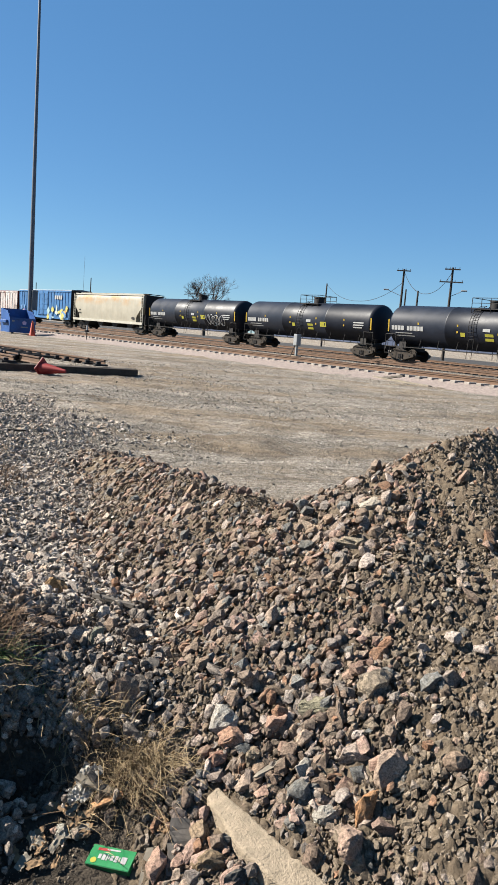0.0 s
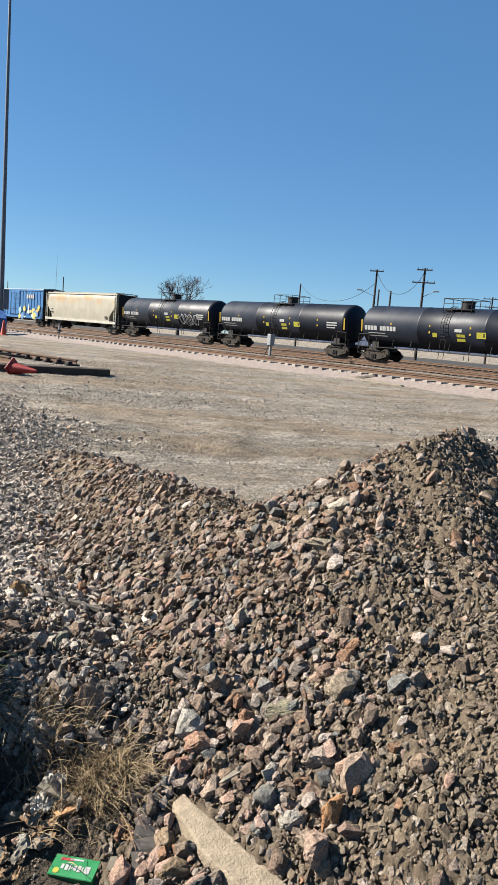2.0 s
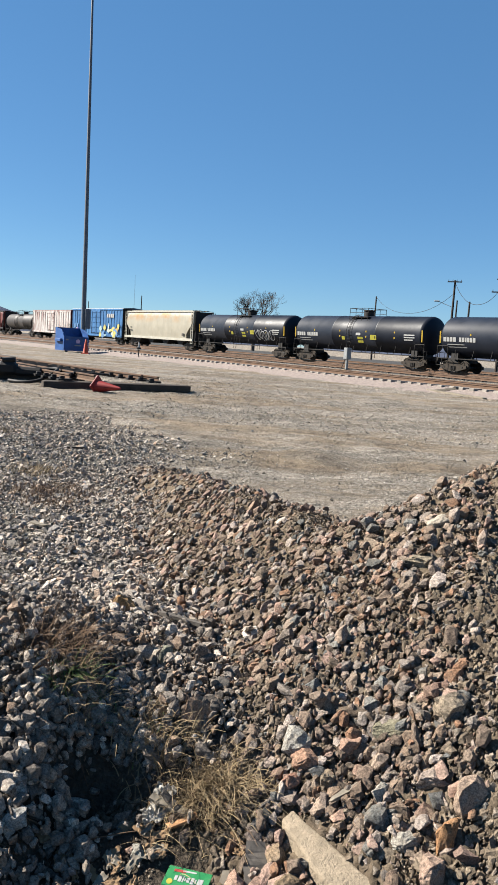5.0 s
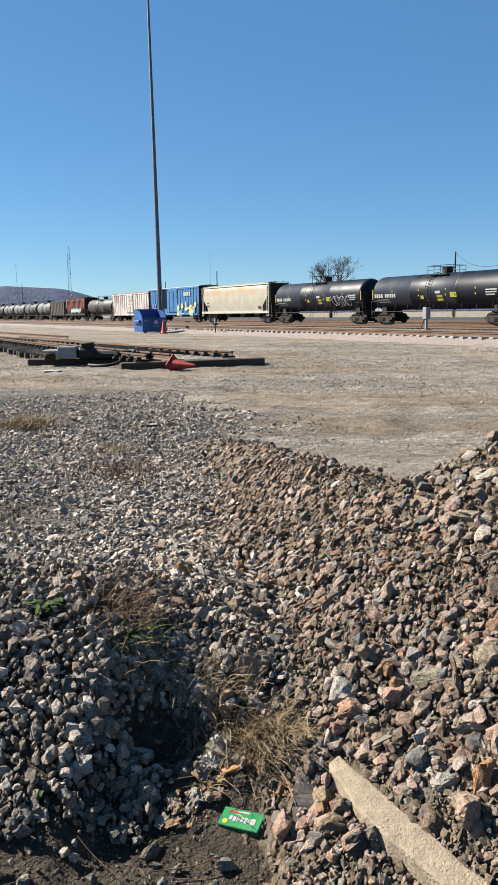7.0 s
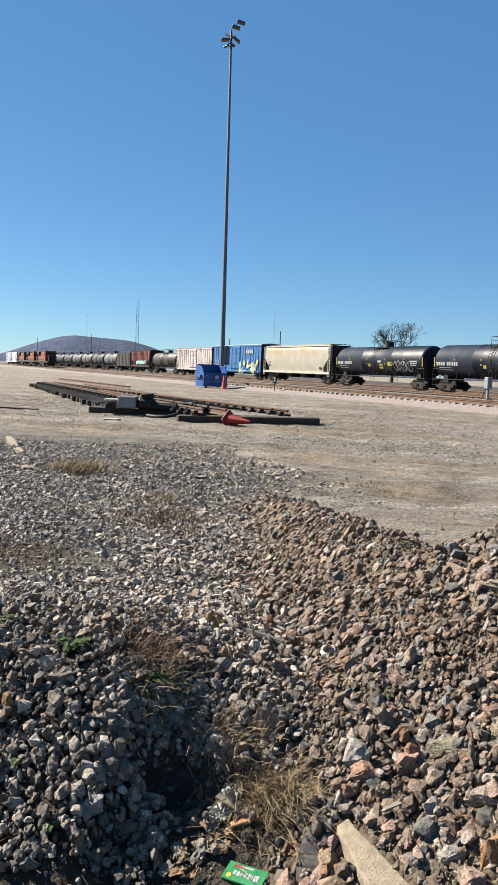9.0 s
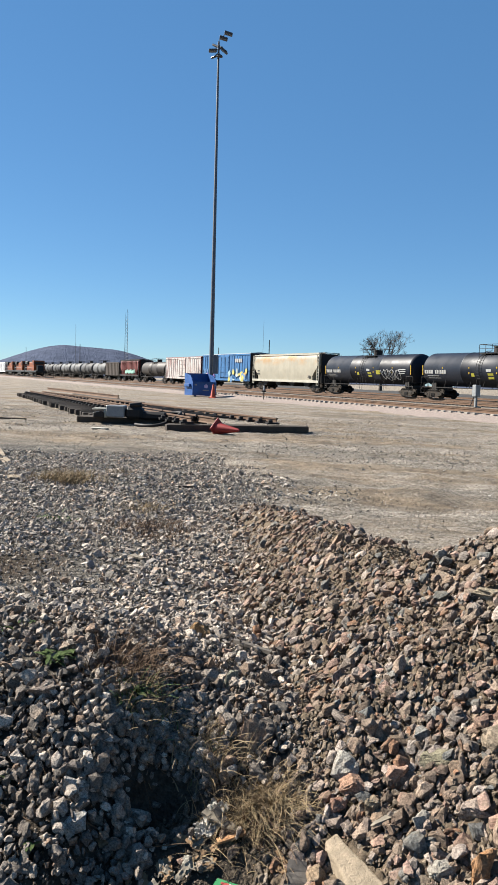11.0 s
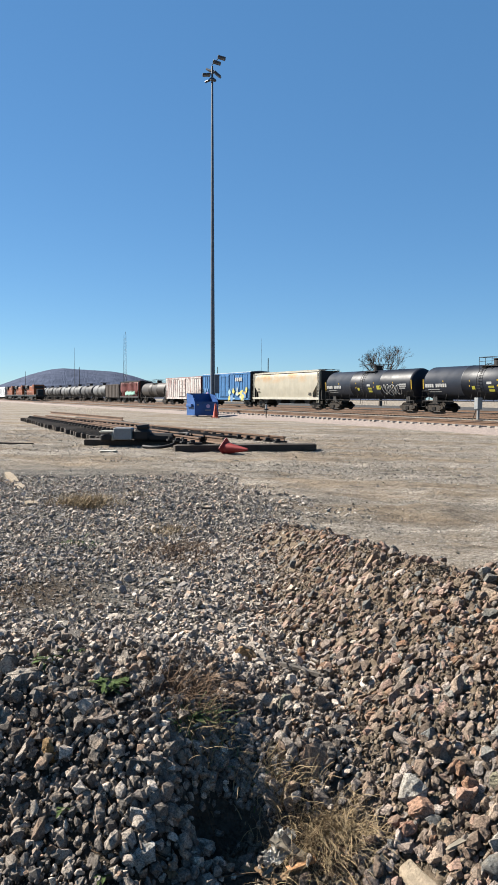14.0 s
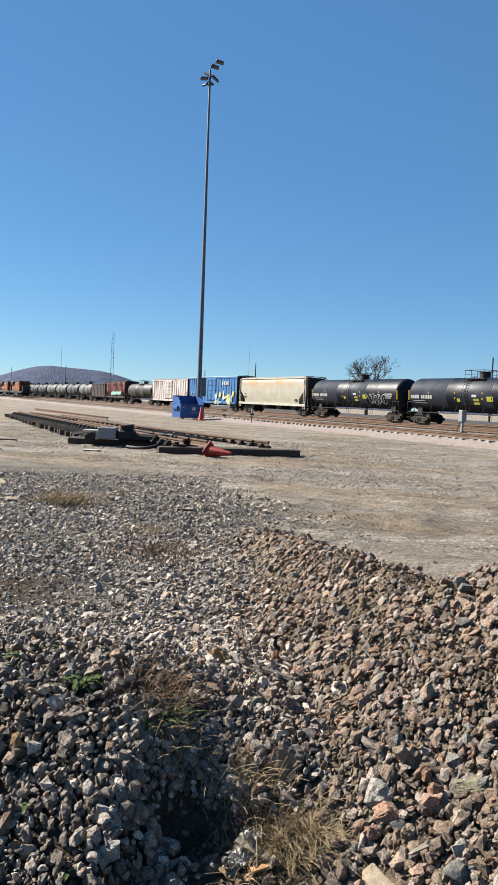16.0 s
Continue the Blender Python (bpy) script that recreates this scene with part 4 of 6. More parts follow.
def floodlight(parent, x, y, z, rz, droop):
    """A flat hooded lamp that sticks out from the pole along its own x and droops."""
    m = pose(x, y, z, 0, 0, rz) @ pose(0, 0, 0, 0, droop)
    bm = fresh()
    box(bm, (0, 0, 0), (0.72, 0.5, 0.15), bevel=0.03)
    bmesh.ops.transform(bm, matrix=m, verts=bm.verts[:])
    f = part("floodlight", bm, M_lamp, parent)
    bm = fresh()
    box(bm, (0.02, 0, -0.09), (0.6, 0.42, 0.03))
    bmesh.ops.transform(bm, matrix=m, verts=bm.verts[:])
    part("lens", bm, M_pole, f)
    bm = fresh()
    box(bm, (-0.28, 0, 0.1), (0.16, 0.2, 0.1), bevel=0.02)
    bmesh.ops.transform(bm, matrix=m, verts=bm.verts[:])
    part("bracket", bm, M_box, f)


for x, y, z, rz, dr in ((0.85, 0.1, 31.85, 20, 14), (0.50, -0.2, 31.35, 20, 14), (-0.50, -0.1, 30.45, 200, 4), (-0.28, 0.3, 30.95, 160, -28), (0.50, 0.0, 30.40, 10, 38), (-0.2, -0.3, 29.85, 240, 32), (0.18, -0.35, 29.85, -60, 32)):
    floodlight(mast, x, y, z, rz, dr)
bm = fresh()
rod(bm, (0, 0, 31.3), (0.75, 0.05, 31.98), 0.035)
rod(bm, (0, 0, 30.5), (0.35, 0, 30.62), 0.035)
rod(bm, (0, 0, 30.5), (-0.4, 0, 30.55), 0.035)
part("lamp_arm", bm, M_pole, mast)

# dumpster
dm = thing("dumpster", pose(-18.2, 55.0, -0.02, 0, 0, 40), "open blue front-load dumpster on the gravel", "dumpster")
bm = fresh()
W, DP = 0.95, 0.85
prof = [(-DP, 0.12), (DP, 0.12), (DP, 1.78), (-DP + 0.45, 1.62), (-DP, 1.12)]
a = [bm.verts.new((-W, y, z)) for y, z in prof]
b = [bm.verts.new((W, y, z)) for y, z in prof]
bm.faces.new(a)
bm.faces.new(b[::-1])
for i in range(5):
    if i not in (2, 3):
        bm.faces.new((a[i], b[i], b[(i + 1) % 5], a[(i + 1) % 5]))
bmesh.ops.recalc_face_normals(bm, faces=bm.faces[:])
bmesh.ops.solidify(bm, geom=bm.faces[:], thickness=0.03)
body = part("body", bm, M_dump, dm)
for s in (-1, 1):
    bm = fresh()
    box(bm, (s * (W + 0.09), 0.0, 0.86), (0.16, 1.1, 0.22), bevel=0.02)
    part("lift_pocket", bm, M_dump, dm)
    bm = fresh()
    box(bm, (s * (W - 0.02), -0.1, 1.52), (0.06, 1.3, 0.06), tilt=(0.25, 0, 0))
    part("rim", bm, M_dump, dm)
bm = fresh()
box(bm, (0, -DP - 0.01, 1.12), (2 * W, 0.07, 0.07))
part("rim", bm, M_dump, dm)
bm = fresh()
box(bm, (0, DP + 0.12, 1.2), (2 * W - 0.1, 0.05, 1.1), tilt=(-0.12, 0, 0))
part("lid", bm, M_dumpdark, dm, "dark plastic lid hanging open")
for s in (-1, 1):
    bm = fresh()
    box(bm, (s * 0.7, -DP + 0.1, 0.06), (0.12, 0.2, 0.12))
    part("foot", bm, M_dumpdark, dm)
bm = fresh()
rod(bm, (0.12, -DP - 0.04, 0.82), (0.12, -DP - 0.012, 0.82), 0.17, seg=5)
part("emblem", bm, plain("pale_emblem", (0.45, 0.35, 0.5), 0.6, 0, 4, 0.2), dm)
bm = fresh()
box(bm, (0.12, -DP - 0.02, 0.52), (0.5, 0.014, 0.08))
part("text_bar", bm, M_box, dm)
bm = fresh()
box(bm, (0.78, -DP - 0.02, 0.88), (0.22, 0.014, 0.16))
part("sticker", bm, M_box, dm)
bm = fresh()
box(bm, (-0.7, -DP - 0.02, 0.92), (0.18, 0.014, 0.1))
part("sticker", bm, M_box, dm)


def traffic_cone(m, label, mat=M_cone):
    c = thing("traffic_cone", m, label, "traffic cone", "traffic cones")
    bm = fresh()
    lathe(bm, [(0.03, 0.15), (0.06, 0.135), (0.68, 0.035), (0.70, 0.025)], "z", 20)
    part("cone", bm, mat, c, smooth=True)
    bm = fresh()
    box(bm, (0, 0, 0.018), (0.36, 0.36, 0.035), bevel=0.01)
    part("base", bm, mat, c)
    return c


traffic_cone(Matrix.Translation((-16.3, 52.3, 0.0)) @ Matrix.Scale(1.45, 4), "orange traffic cone standing by the dumpster")
fc = traffic_cone(pose(-5.45, 18.45, 0.15, 90, 45, 62) @ Matrix.Scale(1.1, 4), "faded red traffic cone lying against a timber", M_red)

# marker stake
st = thing("marker_stake", Matrix.Translation((-12.12, 50.6, 0.0)), "short marker stake with an orange and white top", "stake")
bm = fresh()
rod(bm, (0, 0, 0), (0, 0, 1.05), 0.03)
part("stake", bm, M_iron, st)
bm = fresh()
rod(bm, (0, 0, 0.72), (0, 0, 1.05), 0.07, 0.045, 10)
part("cap", bm, M_mark, st)
bm = fresh()
rod(bm, (0, 0, 0.60), (0, 0, 0.72), 0.16, 0.16, 10)
part("collar", bm, M_iron, st)

# signal cabinet between the tracks
sg = thing("signal_cabinet", pose(1.95, 54.0, 0.0, 0, 0, -62), "grey metal signal cabinet on a leg with cables", "signal cabinet")
bm = fresh()
box(bm, (0, 0, 1.20), (0.5, 0.35, 0.80), bevel=0.025)
part("cabinet", bm, M_box, sg)
bm = fresh()
box(bm, (0, 0, 0.42), (0.16, 0.14, 0.8))
part("leg", bm, M_box, sg)
bm = fresh()
rod(bm, (-0.15, 0, 1.0), (-0.5, -0.15, 0.05), 0.03)
rod(bm, (-0.05, -0.05, 1.0), (-0.32, -0.25, 0.05), 0.03)
part("cable", bm, M_iron, sg)
bm = fresh()
box(bm, (0, 0, 0.04), (0.6, 0.5, 0.12))
part("footing", bm, M_concrete, sg)


# turnout panel lying on the ground
panel = thing("turnout_panel", Matrix(), "rusty track panel with dark sleepers lying on the yard", "track panel")
LA, LB = Vector((-10.1, 20.8, 0)), Vector((-23.6, 38.4, 0))
RA, RB = Vector((-3.55, 20.45, 0)), Vector((-21.0, 38.0, 0))
rnd = random.Random(21)
bm = fresh()
box(bm, (0, 0, 0), (1.0, 0.23, 0.18), bevel=0.012)
unit = bpy.data.meshes.new("sleeper")
bm.to_mesh(unit)
bm.free()
unit.materials.append(M_tie)


def tie_between(a, b, z, w=1.0):
    a, b = Vector(a), Vector(b)
    d = b - a
    shared("sleeper", unit, panel, Matrix.Translation(((a.x + b.x) / 2, (a.y + b.y) / 2, z)) @ Matrix.Rotation(math.atan2(d.y, d.x), 4, "Z") @ Matrix.Diagonal((d.length, w, 1, 1)))


perp = Vector((0.80, 0.60, 0))
for i in range(29):
    f = i / 28
    p = LA.lerp(LB, f) + perp * rnd.uniform(-0.06, 0.06)
    tie_between(p, p + perp * (3.4 - 0.9 * f), 0.11, rnd.uniform(0.9, 1.1))
tie_between((-6.85, 18.45, 0), (-3.5, 20.55, 0), 0.10, 1.3)
tie_between((-6.95, 18.85, 0), (-3.6, 20.95, 0), 0.09, 1.2)
tie_between((-10.25, 20.15, 0), (-6.6, 20.6, 0), 0.10, 1.4)
tie_between((-10.45, 20.6, 0), (-6.6, 21.1, 0), 0.10, 1.3)
for a, b in (((-4.35, 20.5), (-21.9, 38.2)), ((-6.3, 18.9), (-22.7, 38.3)), ((-4.9, 20.9), (-15.5, 31.5)), ((-5.75, 19.25), (-14.5, 29.2))):
    rail_between("rail", (*a, 0.2), (*b, 0.2), panel, M_railsteel, 0.18)
for i in range(46):
    f = i / 45
    for a, b in ((Vector((-4.35, 20.5)), Vector((-21.9, 38.2))), (Vector((-6.3, 18.9)), Vector((-22.7, 38.3)))):
        p = a.lerp(b, f)
        bm = fresh()
        box(bm, (p.x - 0.1, p.y - 0.12, 0.235), (0.36, 0.2, 0.05), 0.6)
        box(bm, (p.x - 0.15, p.y - 0.16, 0.28), (0.12, 0.10, 0.09), 0.6, bevel=0.01)
        part("rail_clip", bm, M_iron, panel)
# switch rods and braces near the open end
for k in range(7):
    bm = fresh()
    p = Vector((-6.7 - 0.62 * k, 20.1 + 0.72 * k, 0.28))
    box(bm, p, (0.5, 0.16, 0.14), 0.9 + rnd.uniform(-0.4, 0.4), bevel=0.02)
    rod(bm, p + Vector((0.1, 0, 0.08)), p + Vector((0.9, 0.6, 0.05)), 0.035, seg=6)
    part("switch_brace", bm, M_iron, panel)

motor = thing("switch_machine", pose(-9.1, 20.05, 0.18, 0, 0, 12) @ Matrix.Scale(0.85, 4), "grey and white switch machine on long timbers", "switch machine")
bm = fresh()
box(bm, (0.12, 0, 0.24), (0.62, 0.5, 0.40), bevel=0.03)
part("housing", bm, M_box, motor)
bm = fresh()
box(bm, (-0.42, 0.05, 0.30), (0.52, 0.5, 0.06), bevel=0.02)
box(bm, (-0.22, 0.0, 0.16), (0.1, 0.4, 0.3), bevel=0.02)
part("cover", bm, M_creamsill, motor)
bm = fresh()
box(bm, (-0.45, 0, 0.1), (0.4, 0.4, 0.2), bevel=0.04)
rod(bm, (-0.35, -0.24, 0.14), (-0.35, -0.28, 0.14), 0.1, seg=12)
part("gearbox", bm, M_iron, motor)
bm = fresh()
box(bm, (0.75, 0, 0.20), (0.6, 0.5, 0.42), bevel=0.1)
rod(bm, (0.6, -0.1, 0.45), (1.0, -0.1, 0.5), 0.09)
box(bm, (1.4, 0.05, 0.12), (0.9, 0.45, 0.28), bevel=0.08)
part("motor", bm, M_iron, motor)


def hose(name, pts, r, mat, label, cat):
    cu = bpy.data.curves.new(name, "CURVE")
    cu.dimensions, cu.bevel_depth, cu.bevel_resolution = "3D", r, 3
    sp = cu.splines.new("NURBS")
    sp.points.add(len(pts) - 1)
    for p, q in zip(sp.points, pts):
        p.co = (*q, 1)
    sp.use_endpoint_u, sp.order_u = True, 4
    ob = new(name, cu)
    cu.materials.append(mat)
    return tagged(ob, label, cat)


hose("cable", [(-8.2, 19.6, 0.06), (-7.8, 19.3, 0.05), (-7.4, 19.4, 0.06), (-7.1, 19.7, 0.25), (-7.0, 20.2, 0.45), (-7.3, 20.6, 0.4), (-7.8, 20.4, 0.35)], 0.045, M_iron, "loose dark cable hanging from the switch machine", "cable")

# rusty rail and timber pile behind the panel
tb = thing("timber_beam", Matrix(), "dark squared timber with old rail on top", "timber")
bm = fresh()
a, b = Vector((-12.0, 29.0, 0.18)), Vector((-19.5, 37.5, 0.18))
d = b - a
box(bm, (a + b) / 2, (0.35, d.length, 0.32), math.atan2(-d.x, d.y), bevel=0.02)
part("beam", bm, M_tie, tb)
rail_between("rail", (-14.5, 32.2, 0.34), (-24.0, 42.5, 0.34), tb, M_railsteel, 0.16)


def plank(name, a, b, w, h, mat, label, rz=0.0, group=""):
    a, b = Vector(a), Vector(b)
    d = b - a
    bm = fresh()
    n = 9
    rows = []
    rn = random.Random(int(abs(a.x) * 100))
    for i in range(n + 1):
        u = (i / n - 0.5) * d.length
        k = 1 - 0.25 * abs(2 * i / n - 1) ** 3 + rn.uniform(-0.08, 0.08)
        rows.append([bm.verts.new((u + rn.uniform(-0.01, 0.01), sy * w / 2 * k * rn.uniform(0.82, 1.1), sz * h / 2 * rn.uniform(0.7, 1.15))) for sy, sz in ((-1, -1), (1, -1), (1, 1), (-1, 1))])
    for p, q in zip(rows, rows[1:]):
        for i in range(4):
            bm.faces.new((p[i], p[(i + 1) % 4], q[(i + 1) % 4], q[i]))
    bm.faces.new(rows[0][::-1])
    bm.faces.new(rows[-1])
    bmesh.ops.recalc_face_normals(bm, faces=bm.faces[:])
    m = Matrix.Translation((a + b) / 2) @ d.to_track_quat("X", "Z").to_matrix().to_4x4() @ Matrix.Rotation(rz, 4, "X")
    bmesh.ops.transform(bm, matrix=m, verts=bm.verts[:])
    return tagged(part(name, bm, mat), label, "plank", group)


plank("plank", (4.35, 30.6, 0.08), (5.83, 27.1, 0.06), 0.22, 0.08, M_palewood, "pale broken board on the gravel")
plank("plank", (4.6, 30.0, 0.1), (5.2, 28.9, 0.28), 0.16, 0.08, M_wood, "dark broken board propped on another")
for a, b, w in (((-7.75, 12.1, 0.02), (-6.75, 10.8, 0.02), 0.12), ((-6.6, 10.6, 0.02), (-6.1, 9.9, 0.02), 0.15), ((-6.05, 9.85, 0.02), (-5.75, 9.4, 0.02), 0.20), ((-5.7, 9.3, 0.02), (-5.45, 9.0, 0.02), 0.14), ((-5.3, 8.8, 0.02), (-5.1, 8.55, 0.02), 0.16)):
    plank("concrete_piece", a, b, w, 0.06, M_concrete, "pale broken piece of concrete kerb in gravel", group="broken kerb")
plank("plank", (-3.0, 8.95, 0.03), (-2.8, 9.0, 0.03), 0.04, 0.025, M_tie, "short dark stick on the gravel")
plank("plank", (-8.7, 17.9, 0.03), (-8.3, 18.0, 0.03), 0.35, 0.02, M_creamsill, "pale scrap of board on the dirt")
plank("plank", (-13.4, 19.6, 0.05), (-11.6, 19.5, 0.05), 0.06, 0.05, M_tie, "thin dark stick on the dirt")
plank("timber_beam", (-21.0, 31.5, 0.15), (-28.0, 33.0, 0.15), 0.3, 0.28, M_tie, "dark timber lying on the yard")
traffic_cone(Matrix.Translation((-24.8, 33.5, 0.1)) @ Matrix.Scale(1.2, 4), "small orange traffic cone far off on the yard")


# utility poles
def utility_pole(az, dist, h, arms, lamp=False, label="wooden utility pole with crossarms"):
    a = radians(az)
    p = thing("utility_pole", pose(dist * math.sin(a), dist * math.cos(a), -0.1, 0, 0, -az - 8), label, "utility pole", "utility poles")
    bm = fresh()
    cyl_at(bm, 0, 0, 0, h, 0.17, 0.11, 10)
    part("pole", bm, M_polewood, p, smooth=True)
    for z, w in arms:
        bm = fresh()
        box(bm, (0, -0.15, z), (w, 0.1, 0.12))
        for k in range(4):
            x = (k / 3 - 0.5) * (w - 0.2)
            rod(bm, (x, -0.15, z + 0.06), (x, -0.15, z + 0.25), 0.035, 0.025, 6)
        part("crossarm", bm, M_polewood, p)
    if lamp:
        bm = fresh()
        rod(bm, (0, 0, h * 0.7), (lamp, 0, h * 0.7 + 0.6), 0.03, seg=6)
        part("lamp_arm", bm, M_box, p)
        bm = fresh()
        box(bm, (lamp * 1.15, 0, h * 0.7 + 0.65), (0.6, 0.25, 0.15), bevel=0.04)
        part("lamp_head", bm, M_box, p)
    return p


utility_pole(3.85, 130, 10.7, ())
utility_pole(9.33, 91, 10.2, ((10.0, 1.6),), -1.6)
utility_pole(10.47, 100, 8.5, (), label="plain wooden pole with a transformer can")
utility_pole(9.6, 120, 10.0, ())
utility_pole(12.74, 83, 9.9, ((9.7, 1.6), (8.4, 2.4)), 1.2)
utility_pole(17.61, 120, 10.0, ((9.7, 2.6), (8.5, 2.0)))
utility_pole(-27.4, 330, 14, ())
utility_pole(-17.2, 260, 12, ())
utility_pole(-13.4, 200, 12, ())
utility_pole(-31.2, 500, 17, (), 2.0)
for a0, a1, d0, d1, h0, h1 in ((3.85, 9.33, 130, 91, 10.5, 8.6), (9.33, 12.74, 91, 83, 9.9, 9.4)):
    p, q = [Vector((d * math.sin(radians(a)), d * math.cos(radians(a)), h)) for a, d, h in ((a0, d0, h0), (a1, d1, h1))]
    mid = (p + q) / 2 - Vector((0, 0, 3.0))
    hose("overhead_wire", [p, (p * 2 + mid) / 3 - Vector((0, 0, 0.9)), mid, (q * 2 + mid) / 3 - Vector((0, 0, 0.9)), q], 0.025, M_iron, "sagging overhead wire between poles", "wire")


def radio_mast(az, dist, h, lattice, label):
    a = radians(az)
    t = thing("radio_mast", Matrix.Translation((dist * math.sin(a), dist * math.cos(a), 0)), label, "radio mast")
    bm = fresh()
    if lattice:
        w = 1.3
        for x, y in ((-w, -w), (w, -w), (0, w)):
            rod(bm, (x, y, 0), (x * 0.6, y * 0.6, h), 0.10, seg=5)
        for k in range(int(h / 2.6)):
            z, s = k * 2.6, 1 - 0.4 * k * 2.6 / h
            pts = [(-w * s, -w * s), (w * s, -w * s), (0, w * s)]
            for i in range(3):
                rod(bm, (*pts[i], z), (*pts[(i + 1) % 3], z + 2.6), 0.055, seg=4)
        rod(bm, (0, 0, h), (0, 0, h + 2), 0.12, seg=5)
    else:
        rod(bm, (0, 0, 0), (0, 0, h), 0.18, 0.10, 6)
    part("mast", bm, M_lamp, t)
    return t


radio_mast(-24.05, 560, 46.6, True, "grey lattice radio mast beyond the yard")
radio_mast(-27.74, 800, 51.3, False, "thin radio mast on the horizon")
radio_mast(-13.92, 900, 71.5, False, "thin distant radio mast")


# wooded hill and far tree line
def ridge(name, az0, az1, dist, depth, crest, seed, label, bumps=0.4):
    n, k = 320, 26
    V = []
    rn = np.random.RandomState(seed)
    rough = rn.rand(n + 1, k + 1)
    for i in range(n + 1):
        a = radians(az0 + (az1 - az0) * i / n)
        for j in range(k + 1):
            v = j / k
            d = dist + depth * v
            z = crest(i / n) * math.sin(math.pi * min(1, v * 1.0) * 0.5) if v <= 1 else 0
            z += float(vnoise(i * 0.9 + seed, j * 1.1)) * bumps * 2.2 * (z > 3)
            V.append((d * math.sin(a), d * math.cos(a), z - 2))
    idx = np.arange((n + 1) * (k + 1)).reshape(n + 1, k + 1)
    F = np.stack((idx[:-1, :-1], idx[1:, :-1], idx[1:, 1:], idx[:-1, 1:]), -1).reshape(-1, 4)
    me = mesh_from(name, np.array(V), F)
    me.materials.append(M_hill)
    return tagged(new(name, me), label, "hill", kind="structure")


def hill_crest(f):
    az = -42 + f * 24
    up = step(-36.6, -28.6, az)
    down = 1 - step(-25.3, -17.3, az) 
    return 66 * float(up * down) * (1.0 - 0.025 * abs(az + 28.5)) + 3


ridge("backdrop_hill", -42, -18, 1500, 350, hill_crest, 3, "long bare-wooded hill beyond the yard")
ridge("backdrop_treeline", -45, 35, 700, 60, lambda f: 7 + 3 * math.sin(f * 31) + 2 * math.sin(f * 77), 4, "low leafless tree line on the horizon")


# bare tree behind the train
def bare_tree(x, y, h, seed):
    t = thing("tree", Matrix.Translation((x, y, 0)), "leafless spreading tree behind the train", "tree")
    rn = random.Random(seed)
    trunk, limbs = fresh(), fresh()
    rod(trunk, (0, 0, 0), (0.1, 0, h * 0.30), 0.38, 0.28, 10)
    stack = []
    for k in range(7):
        a = k * 2.4 + rn.uniform(-0.3, 0.3)
        stack.append((Vector((0.1, 0, h * rn.uniform(0.22, 0.30))), Vector((math.cos(a) * 0.62, math.sin(a) * 0.62, 1.05)).normalized(), h * 0.30, 0.17, 0))
    while stack:
        p, d, ln, r, lev = stack.pop()
        q = p + d * ln * rn.uniform(0.8, 1.15)
        rod(limbs, p, q, r, r * 0.6, 5 if lev < 2 else 3)
        if lev < 5:
            for _ in range(3):
                nd = (d + Vector((rn.uniform(-0.75, 0.75), rn.uniform(-0.75, 0.75), rn.uniform(-0.25, 0.55)))).normalized()
                stack.append((p.lerp(q, rn.uniform(0.6, 1.0)), nd, ln * rn.uniform(0.55, 0.75), max(0.014, r * 0.5), lev + 1))
    part("trunk", trunk, M_bark, t)
    part("crown", limbs, M_bark, t, "bare twiggy crown")


bare_tree(150 * math.sin(radians(-5.0)), 150 * math.cos(radians(-5.0)), 12.9, 8)

# ---------------------------------------------------------------- stones
def stone_shape(seed, n=13, flat=0.62, blocky=0.45):
    """A broken stone about one unit across: the hull of points thrown on a rounded block."""
    rn = np.random.RandomState(seed)
    P = rn.normal(size=(n, 3))
    round_, square = np.linalg.norm(P, axis=1)[:, None], np.abs(P).max(1)[:, None]
    P /= round_ * (1 - blocky) + square * blocky
    P *= rn.uniform(0.80, 1.08, (n, 1))
    P *= np.array([1.0, rn.uniform(0.6, 0.95), flat * rn.uniform(0.75, 1.2)])
    bm = fresh()
    for p in P:
        bm.verts.new(p)
    r = bmesh.ops.convex_hull(bm, input=bm.verts[:])
    loose = [v for v in bm.verts if not v.link_faces]
    bmesh.ops.delete(bm, geom=loose, context="VERTS")
    bmesh.ops.triangulate(bm, faces=bm.faces[:])
    bmesh.ops.recalc_face_normals(bm, faces=bm.faces[:])
    bm.verts.index_update()
    V = np.array([v.co[:] for v in bm.verts])
    F = np.array([[v.index for v in f.verts] for f in bm.faces])
    bm.free()
    return V * 0.5, F


def roughen(V, F, cuts, amount, seed):
    """Breaks the faces of a hull into smaller uneven ones."""
    bm = fresh()
    vs = [bm.verts.new(v) for v in V]
    for f in F:
        bm.faces.new([vs[i] for i in f])
    bmesh.ops.subdivide_edges(bm, edges=bm.edges[:], cuts=cuts, use_grid_fill=True)
    bmesh.ops.triangulate(bm, faces=bm.faces[:])
    bm.normal_update()
    moves = []
    for v in bm.verts:
        q = v.co * 3.1 + Vector((seed * 1.7, 0, 0))
        moves.append(v.normal * (noise.noise(q) * amount + noise.noise(q * 2.6) * amount * 0.8 + noise.noise(q * 6.0) * amount * 0.35))
    for v, d in zip(bm.verts, moves):
        v.co += d
    bm.verts.index_update()
    W = np.array([v.co[:] for v in bm.verts])
    G = np.array([[v.index for v in f.verts] for f in bm.faces])
    bm.free()
    return W, G


